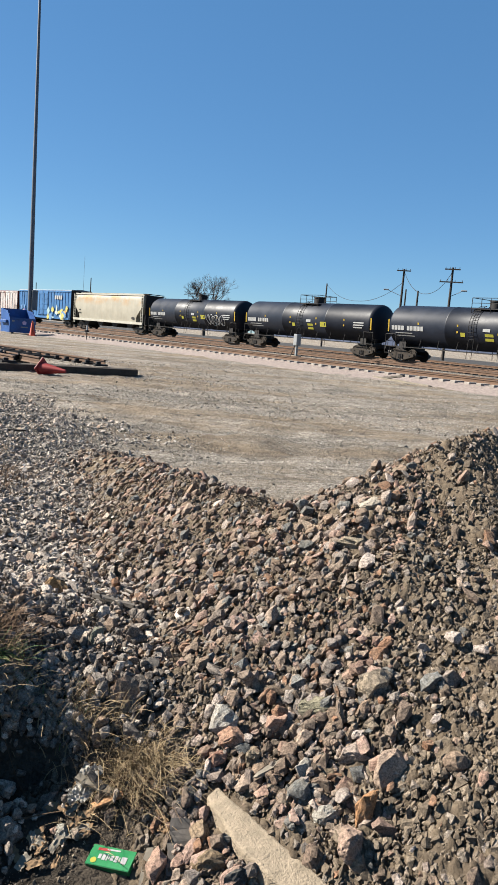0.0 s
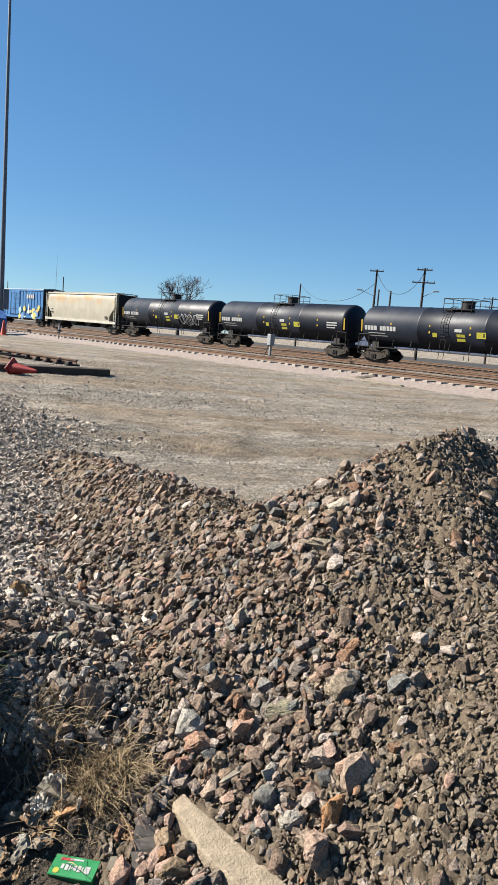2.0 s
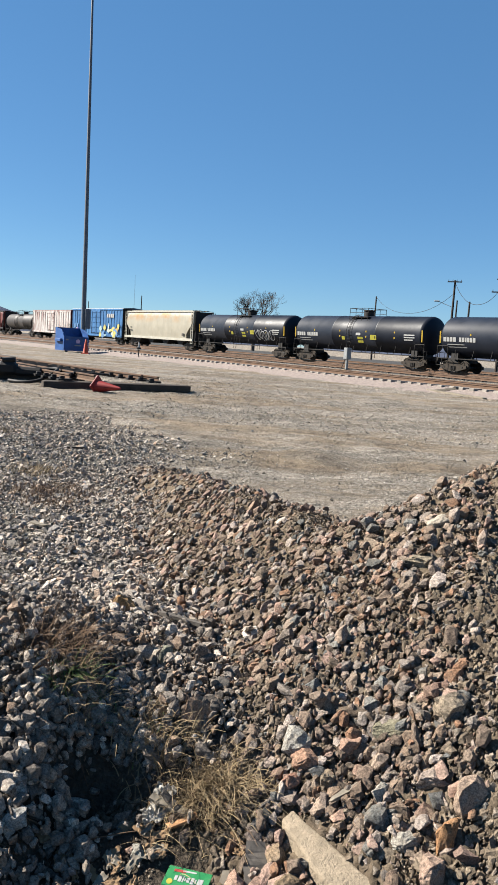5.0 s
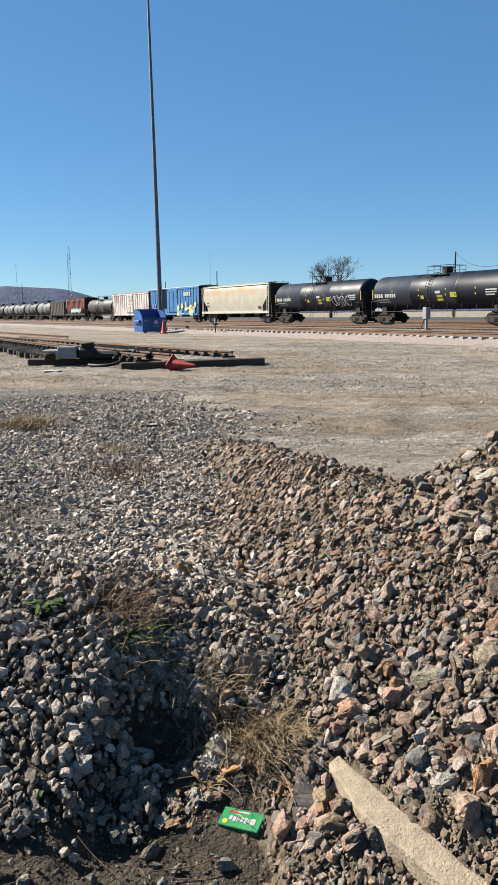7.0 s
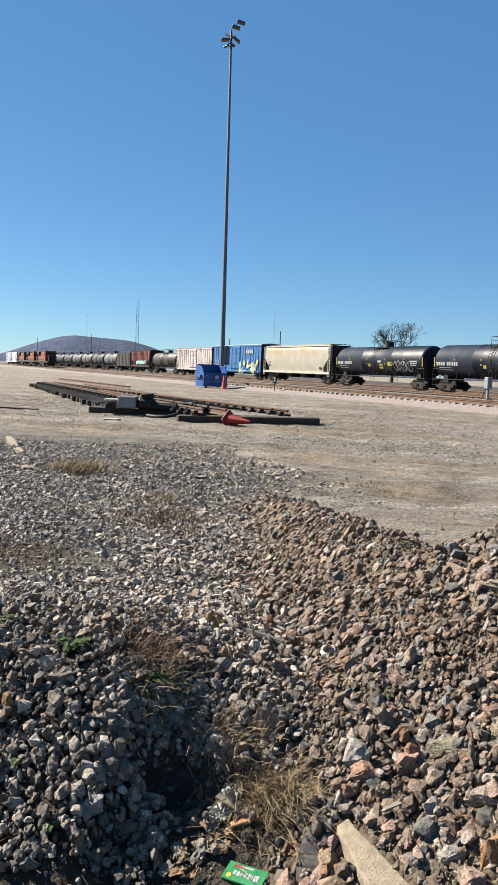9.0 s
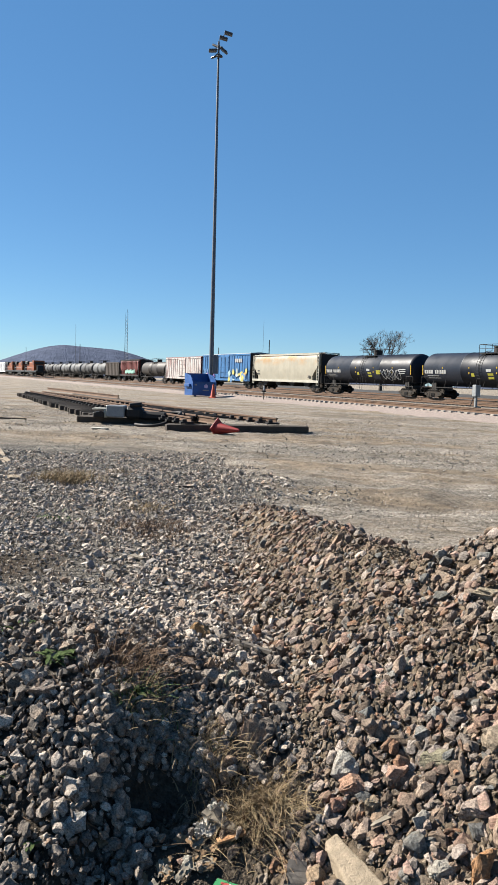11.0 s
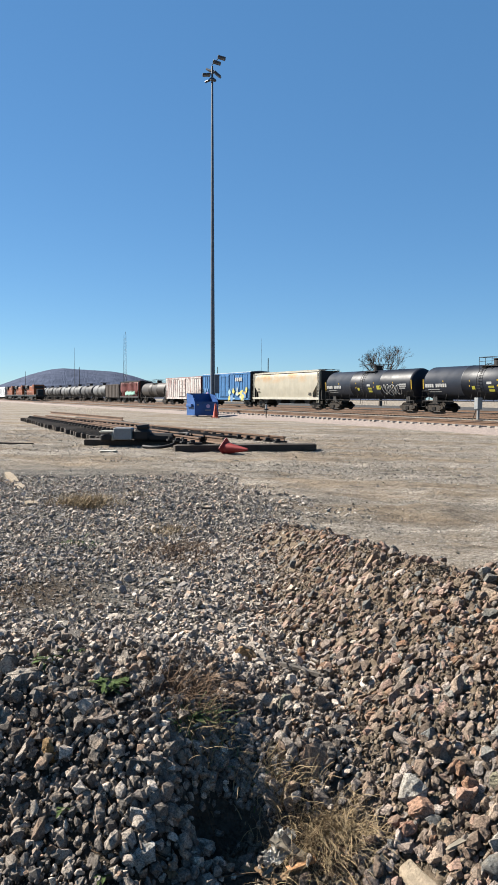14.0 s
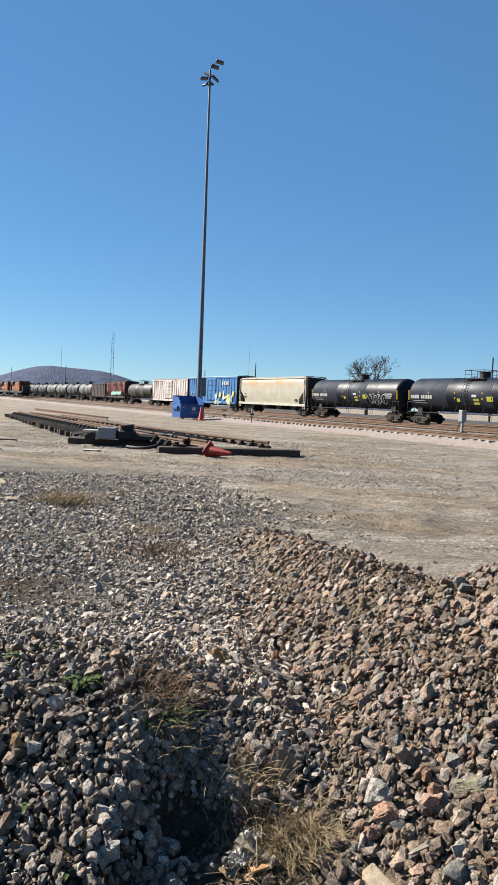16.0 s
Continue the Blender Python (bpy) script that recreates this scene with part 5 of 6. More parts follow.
BIG = [stone_shape(100 + i, 20) for i in range(14)]
CRAGGY = [roughen(*stone_shape(140 + i, 18), 1, 0.055, i) for i in range(16)]
SMALL = [stone_shape(300 + i, 9) for i in range(12)]
FLAKE = [stone_shape(400 + i, 9, 0.42) for i in range(12)]
TINY = [stone_shape(500 + i, 7, 0.75) for i in range(14)]
CRUMB = [stone_shape(550 + i, 10, 0.85, 0.1) for i in range(14)]
PEBBLE = [stone_shape(650 + i, 5, 0.6) for i in range(10)]
CHIP = [stone_shape(600 + i, 7, 0.5) for i in range(14)]


def rotations(rn, n, tilt):
    a, b, c = rn.uniform(0, 2 * np.pi, n), rn.normal(0, tilt, n), rn.normal(0, tilt, n)
    ca, sa, cb, sb, cc, sc = np.cos(a), np.sin(a), np.cos(b), np.sin(b), np.cos(c), np.sin(c)
    R = np.empty((n, 3, 3))
    R[:, 0, 0], R[:, 0, 1], R[:, 0, 2] = ca * cb, ca * sb * sc - sa * cc, ca * sb * cc + sa * sc
    R[:, 1, 0], R[:, 1, 1], R[:, 1, 2] = sa * cb, sa * sb * sc + ca * cc, sa * sb * cc - ca * sc
    R[:, 2, 0], R[:, 2, 1], R[:, 2, 2] = -sb, cb * sc, cb * cc
    return R


def scatter(name, mat, xs, ys, sizes, shapes, seed, surface, sink=0.12, tilt=0.5, uneven=0.0, lean=0.7):
    rn = np.random.RandomState(seed)
    n = len(xs)
    zs = surface(xs, ys) + uneven * rn.rand(n) ** 2
    e = 0.02
    gx = (surface(xs + e, ys) - surface(xs - e, ys)) / (2 * e)
    gy = (surface(xs, ys + e) - surface(xs, ys - e)) / (2 * e)
    gx, gy = np.clip(gx, -1.1, 1.1), np.clip(gy, -1.1, 1.1)
    R = rotations(rn, n, tilt)
    which = rn.randint(0, len(shapes), n)
    Vs, Fs, base = [], [], 0
    for k, (V, F) in enumerate(shapes):
        sel = np.where(which == k)[0]
        if not len(sel):
            continue
        stretch = rn.uniform(0.75, 1.25, (len(sel), 1, 3))
        W = np.einsum("nij,nvj->nvi", R[sel], V[None] * stretch) * sizes[sel][:, None, None]
        W[:, :, 2] += lean * (gx[sel][:, None] * W[:, :, 0] + gy[sel][:, None] * W[:, :, 1])
        W += np.stack((xs[sel], ys[sel], zs[sel] + sizes[sel] * (0.30 - sink)), -1)[:, None, :]
        m = len(V)
        Vs.append(W.reshape(-1, 3))
        Fs.append((F[None] + (base + np.arange(len(sel)) * m)[:, None, None]).reshape(-1, 3))
        base += len(sel) * m
    me = mesh_from(name, np.concatenate(Vs), np.concatenate(Fs))
    me.materials.append(mat)
    return new(name, me)


def spread(seed, n, r0, r1, a0, a1, power=1.0):
    """Places spread over a sector in front of the camera, thinner far away."""
    rn = np.random.RandomState(seed)
    r = (r0 ** power + rn.rand(n) * (r1 ** power - r0 ** power)) ** (1 / power)
    a = np.radians(rn.uniform(a0, a1, n))
    return r * np.sin(a), r * np.cos(a) - 0.3, rn


def strip_mid(f):
    """The middle and the half width of the concrete strip, from its tip on."""
    bulge = np.sin(np.pi * np.clip(f, 0, 1))
    return -0.012 + 0.411 * f - 0.022 * bulge, 2.332 - 0.458 * f - 0.012 * bulge, 0.024 + 0.020 * bulge + 0.022 * f


def strip_gap(x, y):
    """How far a place lies from the edge of the concrete strip."""
    f = np.clip(((x + 0.012) * 0.411 - (y - 2.332) * 0.458) / 0.379, 0, 1.4)
    mx, my, half = strip_mid(f)
    return np.hypot(x - mx, y - my) - half


def on_heap(x, y):
    return heap_top(x, y) > base_height(x, y) + 0.01


def soil_share(x, y):
    """How much bare soil shows on the heap: most on a band down its flank, least by the concrete strip."""
    lie = x - 0.30 * (y - 2.0)
    band = 0.72 * step(0.15, 0.62, lie)
    stony = 0.35 * np.exp(-(((x - 0.3) / 0.45) ** 2 + ((y - 2.35) / 0.5) ** 2))
    return np.clip(0.36 + band + 0.9 * vnoise(x * 1.6 + 5, y * 1.6) + 0.5 * vnoise(x * 5, y * 5 + 2) - stony, 0.08, 0.93)


def greyness(x, y):
    """Where old grey ballast lies."""
    return 0.86 * x + 0.5 * y + 1.0 * vnoise(x * 0.5, y * 0.5) + 0.9 * vnoise(x * 9, y * 9) < 3.2 + 0 * x


# the heap: cobbles, broken stone, chips and clods
x, y, rn = spread(1, 80000, 1.6, 8.5, -32, 34, 1.05)
k = heap_top(x, y) > base_height(x, y) + 0.01 - 0.22 * rn.rand(len(x)) ** 3
x, y = x[k], y[k]
sz = np.clip(rn.lognormal(math.log(0.0245), 0.54, len(x)), 0.010, 0.08)
# fewer stones on the flank where soil shows
bare = soil_share(x, y)
k = (rn.rand(len(x)) > bare) & (strip_gap(x, y) > 0.012)
k &= ((x > -0.12) | (y > 2.36) | (rn.rand(len(x)) < 0.22)) & (np.hypot(x + 0.325, y - 2.178) > 0.14)
x, y, sz = x[k], y[k], sz[k]
for part_k, shapes, seed in (((sz >= 0.026) & (y < 3.5), CRAGGY, 2), ((sz >= 0.033) & (y >= 3.5), BIG, 23), ((sz < 0.026) & (y < 3.5) | (sz < 0.033) & (y >= 3.5), SMALL, 22)):
    ob = scatter("heap_stones", M_heap, x[part_k], y[part_k], sz[part_k], shapes, seed, height, 0.02, 0.65, 0.034)
    tagged(ob, "broken tan and pink stones", kind="stuff").parent = rubble_heap
x, y, rn = spread(3, 125000, 1.6, 6.5, -30, 27, 0.95)
k = on_heap(x, y) & (strip_gap(x, y) > 0.005) & (rn.rand(len(x)) < 0.45 + 0.55 * soil_share(x, y))
x, y = x[k], y[k]
size = np.clip(rn.lognormal(math.log(0.0155), 0.5, len(x)), 0.006, 0.045)
for part_k, shapes, seed in ((y < 3.3, CRUMB, 4), (y >= 3.3, TINY, 24)):
    ob = scatter("heap_chips", M_clod, x[part_k], y[part_k], size[part_k], shapes, seed, height, -0.05, 0.8)
    tagged(ob, "small chips and clods of soil", kind="stuff").parent = rubble_heap

# the flank of the heap beside the camera
x, y, rn = spread(33, 9000, 1.2, 6.0, 33, 108, 1.0)
k = on_heap(x, y) & (rn.rand(len(x)) < 0.6)
ob = scatter("heap_stones", M_heap, x[k], y[k], np.clip(rn.lognormal(math.log(0.035), 0.45, k.sum()), 0.015, 0.09), SMALL, 34, height, 0.12, 0.7)
tagged(ob, "broken tan and pink stones", kind="stuff").parent = rubble_heap

# ballast of the near bank, its shade partly put into darker stone colours
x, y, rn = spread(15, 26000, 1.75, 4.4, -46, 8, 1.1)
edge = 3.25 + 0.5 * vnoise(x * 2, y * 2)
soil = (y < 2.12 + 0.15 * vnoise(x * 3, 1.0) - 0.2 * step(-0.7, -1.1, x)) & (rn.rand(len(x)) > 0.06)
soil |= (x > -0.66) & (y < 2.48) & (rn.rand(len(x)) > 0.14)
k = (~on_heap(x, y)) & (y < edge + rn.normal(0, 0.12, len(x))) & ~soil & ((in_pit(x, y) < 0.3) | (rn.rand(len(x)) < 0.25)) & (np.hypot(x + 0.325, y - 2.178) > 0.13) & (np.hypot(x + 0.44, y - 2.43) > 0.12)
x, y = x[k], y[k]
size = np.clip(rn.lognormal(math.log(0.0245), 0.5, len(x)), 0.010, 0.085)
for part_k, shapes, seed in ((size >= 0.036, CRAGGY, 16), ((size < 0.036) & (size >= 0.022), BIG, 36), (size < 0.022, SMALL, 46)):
    ob = scatter("bank_stones", M_shaded_grey, x[part_k], y[part_k], size[part_k], shapes, seed, base_height, -0.05, 0.9, 0.05, 0.25)
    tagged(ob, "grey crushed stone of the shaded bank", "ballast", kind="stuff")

# loose stones heaped in the shaded hollow, in the same shade-darkened colours
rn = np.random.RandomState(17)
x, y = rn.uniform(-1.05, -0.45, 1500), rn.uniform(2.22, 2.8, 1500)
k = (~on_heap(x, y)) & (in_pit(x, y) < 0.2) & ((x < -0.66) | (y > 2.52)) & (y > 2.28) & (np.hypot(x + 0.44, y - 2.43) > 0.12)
ob = scatter("hollow_stones", M_shaded_grey, x[k], y[k], np.clip(rn.lognormal(math.log(0.030), 0.45, k.sum()), 0.012, 0.07), BIG, 18, base_height, 0.0, 0.9, 0.05, 0.2)
tagged(ob, "ballast stones in the hollow, shade put into their colour", "ballast", kind="stuff")

# grey ballast behind it
x, y, rn = spread(5, 98000, 2.6, 14, -40, 12, 1.0)
edge = 3.25 + 0.5 * vnoise(x * 2, y * 2)
k = (heap_top(x, y) < base_height(x, y) + 0.16 * rn.rand(len(x)) ** 3) & greyness(x, y) & (y > edge + rn.normal(0, 0.12, len(x)))
bald = vnoise(x * 0.9 + 40, y * 0.9) + 0.5 * np.exp(-(((x + 3.0) / 0.8) ** 2 + ((y - 4.6) / 0.7) ** 2))
k &= rn.rand(len(x)) > np.clip(bald * 1.25 - 0.1, 0, 0.92)
x, y = x[k], y[k]
size = np.clip(rn.lognormal(math.log(0.031), 0.40, len(x)), 0.012, 0.09)
for part_k, shapes, seed in ((y < 5.5, FLAKE, 6), (y >= 5.5, CHIP, 26)):
    ob = scatter("ballast_stones", M_grey, x[part_k], y[part_k], size[part_k], shapes, seed, height, 0.06, 0.55, 0.012)
    tagged(ob, "loose grey crushed stone ballast", "ballast", kind="stuff")
x, y, rn = spread(7, 26000, 1.6, 10, -40, 14, 1.0)
k = (~on_heap(x, y)) & (greyness(x, y) | (rn.rand(len(x)) < 0.25)) & (y > 2.9)
x, y = x[k], y[k]
ob = scatter("ballast_chips", M_grey, x, y, np.clip(rn.lognormal(math.log(0.015), 0.3, len(x)), 0.007, 0.03), PEBBLE, 8, base_height, 0.1, 0.6)
tagged(ob, "small grey chips between the ballast", "ballast", kind="stuff")

# gravel scattered over the yard
x, y, rn = spread(9, 150000, 6, 36, -38, 24, 1.0)
band = vnoise(x * 0.16 + 30, y * 0.55) + 0.3 * vnoise(x * 0.6, y * 1.8)
k = (~on_heap(x, y)) & (rn.rand(len(x)) < np.clip(band * 3.4 + 0.22 + 0.38 * step(2.5, -3.5, x), 0.025, 1))
x, y = x[k], y[k]
size = np.clip(rn.lognormal(math.log(0.029), 0.42, len(x)), 0.010, 0.09)
for part_k, shapes, seed in ((y < 13, CHIP, 10), (y >= 13, PEBBLE, 30)):
    ob = scatter("yard_gravel", M_yard, x[part_k], y[part_k], size[part_k], shapes, seed, base_height, 0.14, 0.45)
    tagged(ob, "pale gravel strewn over the dirt yard", "gravel", kind="stuff")


# grit on the bare soil at the foot of the bank
rn = np.random.RandomState(51)
x, y = rn.uniform(-1.6, 0.15, 5000), rn.uniform(1.65, 2.42, 5000)
k = (~on_heap(x, y)) & (np.hypot(x + 0.325, y - 2.178) > 0.11)
ob = scatter("soil_grit", M_clod, x[k], y[k], np.clip(rn.lognormal(math.log(0.0085), 0.4, k.sum()), 0.004, 0.022), TINY, 52, base_height, 0.05, 0.8)
tagged(ob, "fine grit and crumbs on dark soil", "grit", kind="stuff")

# ---------------------------------------------------------------- single stones of the heap
stone_meshes = []
for i in range(16):
    V, F = roughen(*stone_shape(700 + i, 16, 0.7), 1, 0.06, i)
    me = mesh_from("stone", V, F)
    me.materials.append(M_heap_piece)
    stone_meshes.append(me)
rp = np.random.RandomState(31)
count = 0
while count < 298:
    x, y = rp.uniform(-0.35, 1.0), rp.uniform(1.75, 3.15)
    if not on_heap(x, y) or abs(x) > 0.36 * (y + 0.5) or (x > 0.6 and rp.rand() < 0.6):
        continue
    if strip_gap(x, y) < 0.03 or (x < -0.1 and y < 2.36):
        continue
    s = float(np.clip(rp.lognormal(math.log(0.044), 0.38), 0.030, 0.105))
    z = float(height(x, y)) + s * 0.14
    e = Euler((rp.normal(0, 0.5) + 0.25, rp.normal(0, 0.5) - 0.2, rp.uniform(0, 6.28)))
    shared("stone", stone_meshes[count % 16], rubble_heap, Matrix.LocRotScale((x, y, z), e, (s * rp.uniform(0.8, 1.2), s, s * rp.uniform(0.8, 1.15))))
    count += 1


def boulder(x, y, size, color, seed, label, turn=(0, 0, 0), lift=0.2, group="large stones"):
    """A single stone that stands out by size or colour."""
    V, F = roughen(*stone_shape(seed, 18, 1.0, 0.6), 3, 0.06, seed)
    me = mesh_from("rock", V, F)
    me.materials.append(single_rock("rock_surface", color))
    ob = new("rock", me)
    ob.matrix_basis = Matrix.LocRotScale((x, y, float(height(x, y)) + size[2] * lift), Euler([radians(a) for a in turn]), size)
    return tagged(ob, label, "rock", group)


boulder(-0.90, 3.56, (0.12, 0.10, 0.12), (0.278, 0.171, 0.079), 1, "ochre angular rock among grey ballast")
boulder(0.01, 2.56, (0.13, 0.11, 0.13), (0.333, 0.319, 0.292), 2, "pale grey angular rock on the heap", (20, 10, 0))
boulder(0.19, 3.02, (0.15, 0.11, 0.05), (0.181, 0.183, 0.158), 3, "flat greenish grey stone on the heap", (25, -10, 40))
boulder(0.16, 3.45, (0.12, 0.09, 0.05), (0.27, 0.262, 0.232), 4, "flat blue-grey slab of stone", (30, -15, 60))
boulder(0.24, 3.54, (0.10, 0.07, 0.04), (0.28, 0.272, 0.24), 5, "flat chip of blue-grey stone", (25, -5, 20))
boulder(0.31, 3.49, (0.04, 0.09, 0.13), (0.091, 0.094, 0.090), 6, "dark stone standing on edge", (10, 20, 40), 0.3)
boulder(0.52, 3.40, (0.15, 0.10, 0.08), (0.339, 0.284, 0.207), 7, "broad buff stone high on the heap", (20, 0, 10))
boulder(0.65, 3.74, (0.16, 0.11, 0.07), (0.351, 0.313, 0.258), 8, "pale slab of stone near the top", (20, -10, 20))
boulder(0.34, 3.72, (0.19, 0.08, 0.06), (0.363, 0.284, 0.214), 9, "long pale stone on the crest", (0, 20, -35))
boulder(0.04, 2.50, (0.11, 0.10, 0.10), (0.339, 0.207, 0.146), 10, "salmon pink angular rock", (10, 30, 20))
boulder(-0.01, 2.44, (0.09, 0.08, 0.08), (0.302, 0.166, 0.118), 11, "small reddish angular rock", (40, 10, 50))
boulder(0.35, 2.54, (0.17, 0.09, 0.07), (0.218, 0.201, 0.140), 12, "olive-grey flat broken rock", (20, 0, 0))
boulder(0.475, 2.135, (0.08, 0.08, 0.15), (0.314, 0.171, 0.084), 13, "orange brown upright rock", (10, 10, 30), 0.25)
boulder(0.42, 2.06, (0.15, 0.12, 0.12), (0.333, 0.236, 0.186), 14, "rounded pink rock beside the concrete", (10, 20, 70))
boulder(0.56, 2.24, (0.13, 0.10, 0.14), (0.339, 0.254, 0.197), 15, "tall pale pink angular rock", (0, -15, 20))
boulder(0.54, 2.56, (0.16, 0.11, 0.11), (0.291, 0.236, 0.174), 16, "buff block of broken stone", (15, 0, 30))
boulder(0.22, 2.66, (0.18, 0.08, 0.06), (0.133, 0.100, 0.073), 17, "dark brown flat broken stone", (30, 0, 0))
boulder(0.29, 2.31, (0.11, 0.10, 0.10), (0.339, 0.319, 0.281), 18, "speckled pale grey angular rock", (15, 5, 60))
boulder(0.19, 2.52, (0.08, 0.08, 0.11), (0.351, 0.225, 0.168), 19, "pink upright angular rock", (10, 0, 0))
boulder(-0.385, 2.69, (0.12, 0.05, 0.14), (0.302, 0.201, 0.140), 20, "flat salmon rock leaning on the heap", (-25, 10, 10), 0.35)
boulder(0.46, 2.33, (0.13, 0.09, 0.08), (0.327, 0.266, 0.225), 35, "pinkish granite block on rubble", (15, 0, 10))
boulder(0.36, 2.16, (0.10, 0.09, 0.08), (0.302, 0.284, 0.253), 36, "grey rock beside the concrete", (15, 0, 10))
boulder(0.12, 2.40, (0.07, 0.06, 0.11), (0.218, 0.177, 0.129), 37, "upright brown angular stone", (15, 0, 10))
boulder(0.0, 2.10, (0.11, 0.09, 0.09), (0.181, 0.130, 0.079), 38, "rust brown rock below the concrete", (15, 0, 10))
boulder(-0.04, 2.215, (0.08, 0.09, 0.08), (0.266, 0.195, 0.129), 39, "tan rock below the concrete", (15, 0, 10))
boulder(0.09, 2.02, (0.08, 0.04, 0.11), (0.060, 0.062, 0.062), 40, "black flat stone against the concrete", (-10, 20, 10), 0.3)
boulder(-1.32, 2.95, (0.11, 0.10, 0.08), (0.314, 0.277, 0.242), 21, "pale rock in the ballast bank")
boulder(-1.25, 2.57, (0.13, 0.11, 0.10), (0.218, 0.177, 0.151), 22, "brownish grey rock in the ballast bank", (20, 0, 30))
boulder(-0.79, 2.46, (0.13, 0.10, 0.09), (0.375, 0.366, 0.337), 23, "white-grey rock above the dark hollow", (25, 0, 0))
boulder(-0.95, 2.27, (0.14, 0.12, 0.10), (0.363, 0.354, 0.337), 24, "lump of whitish mortar in the shade", (20, 30, 0))
boulder(-0.90, 2.19, (0.10, 0.09, 0.12), (0.351, 0.343, 0.326), 25, "knobbly whitish lump in the shade")
boulder(-1.10, 2.79, (0.14, 0.11, 0.10), (0.072, 0.074, 0.073), 26, "dark slate-grey angular rock", (20, 0, 20))
boulder(-1.0, 2.68, (0.10, 0.09, 0.09), (0.254, 0.153, 0.095), 27, "rusty brown rock in ballast")
boulder(-1.40, 2.42, (0.07, 0.06, 0.12), (0.278, 0.177, 0.079), 28, "ochre upright rock in the shade", (10, 0, 0), 0.3)
boulder(-1.70, 2.74, (0.20, 0.12, 0.10), (0.291, 0.260, 0.225), 29, "long pale rock on the bank", (15, 0, 40))
boulder(-0.64, 2.44, (0.17, 0.07, 0.06), (0.133, 0.112, 0.090), 30, "long dark stone in the hollow", (0, -20, 20), 0.4)
boulder(-0.68, 2.26, (0.10, 0.08, 0.07), (0.242, 0.230, 0.207), 31, "small grey rock in the hollow")
boulder(-0.62, 3.10, (0.14, 0.10, 0.09), (0.339, 0.295, 0.247), 32, "pale rock in the gully", (20, 0, 30))
boulder(-0.57, 3.05, (0.09, 0.05, 0.12), (0.218, 0.218, 0.168), 33, "grey-green stone in the gully", (-15, 10, 20), 0.35)
boulder(-0.55, 2.72, (0.13, 0.09, 0.08), (0.314, 0.295, 0.275), 34, "speckled grey block in the gully", (20, 0, 0))
for i in range(26):
    rr = random.Random(900 + i)
    x, y = rr.uniform(-2.0, -0.5), rr.uniform(2.15, 3.4)
    g = rr.uniform(0.07, 0.28)
    sz = rr.uniform(0.045, 0.085)
    boulder(x, y, (sz * 1.2, sz, sz * 0.8), (g, g * rr.uniform(0.90, 0.97), g * rr.uniform(0.80, 0.93)), 60 + i, "grey angular rock in the ballast bank", (rr.uniform(-25, 25), rr.uniform(-25, 25), rr.uniform(0, 180)))
for i in range(22):
    rr = random.Random(950 + i)
    x, y = rr.uniform(-1.5, -0.1), rr.uniform(1.75, 2.3)
    if math.hypot(x + 0.325, y - 2.178) < 0.15:
        continue
    g = rr.uniform(0.10, 0.26)
    sz = rr.uniform(0.03, 0.07)
    boulder(x, y, (sz * 1.3, sz, sz * 0.7), (g, g * 0.88, g * 0.74), 90 + i, "loose stone on the dark soil", (rr.uniform(-25, 25), rr.uniform(-25, 25), rr.uniform(0, 180)), 0.3, "stones on the soil")

# broken concrete strip running out of the heap
bm = fresh()
rr = random.Random(12)
n = 16
left, right = [], []
for i in range(n + 1):
    f = 1.4 * i / n
    cx, cy, w = (float(v) for v in strip_mid(f))
    nx, ny = 0.744, 0.668
    for side, store in ((-1, left), (1, right)):
        k = w * rr.uniform(0.85, 1.12)
        px, py = cx + side * nx * k, cy + side * ny * k
        store.append((px, py, -0.125 - 0.050 * f + 0.010 * side))
top = [bm.verts.new(p) for p in left] , [bm.verts.new(p) for p in right]
low = [bm.verts.new((p[0], p[1], p[2] - 0.14)) for p in left], [bm.verts.new((p[0], p[1], p[2] - 0.14)) for p in right]
for i in range(n):
    bm.faces.new((top[0][i], top[1][i], top[1][i + 1], top[0][i + 1]))
    bm.faces.new((low[0][i], top[0][i], top[0][i + 1], low[0][i + 1]))
    bm.faces.new((top[1][i], low[1][i], low[1][i + 1], top[1][i + 1]))
bm.faces.new((low[0][0], low[1][0], top[1][0], top[0][0]))
bm.faces.new((top[0][n], top[1][n], low[1][n], low[0][n]))
bmesh.ops.recalc_face_normals(bm, faces=bm.faces[:])
bmesh.ops.bevel(bm, geom=[e for e in bm.edges if e.calc_face_angle(0) > 0.8], offset=0.008, segments=2, affect="EDGES", profile=0.5)
tagged(part("concrete_strip", bm, M_concrete), "sandy broken concrete kerb sticking out of the heap", "concrete")

# small green sweets carton
ct = thing("sweets_carton", pose(-0.315, 2.192, -0.318, 16, -4, -14) @ Matrix.Scale(0.93, 4), "small green printed sweets carton lying on the soil", "carton")
bm = fresh()
box(bm, (0, 0, 0.012), (0.165, 0.078, 0.024), bevel=0.0015)
part("carton", bm, M_green, ct)
bm = fresh()
box(bm, (0, -0.0395, 0.012), (0.160, 0.0012, 0.020))
part("side_panel", bm, M_greend, ct)
xx = 0.062
for w, h in ((0.024, 0.026), (0.006, 0.018), (0.014, 0.024), (0.013, 0.018), (0.005, 0.012), (0.006, 0.024), (0.014, 0.024), (0.013, 0.018)):
    bm = fresh()
    box(bm, (xx - w / 2, -0.004, 0.0248), (w * 0.82, h, 0.0012), 0.0)
    part("letter_bar", bm, M_mark, ct)
    xx -= w + 0.002
bm = fresh()
rod(bm, (-0.058, -0.022, 0.0238), (-0.058, -0.022, 0.0252), 0.011, seg=16)
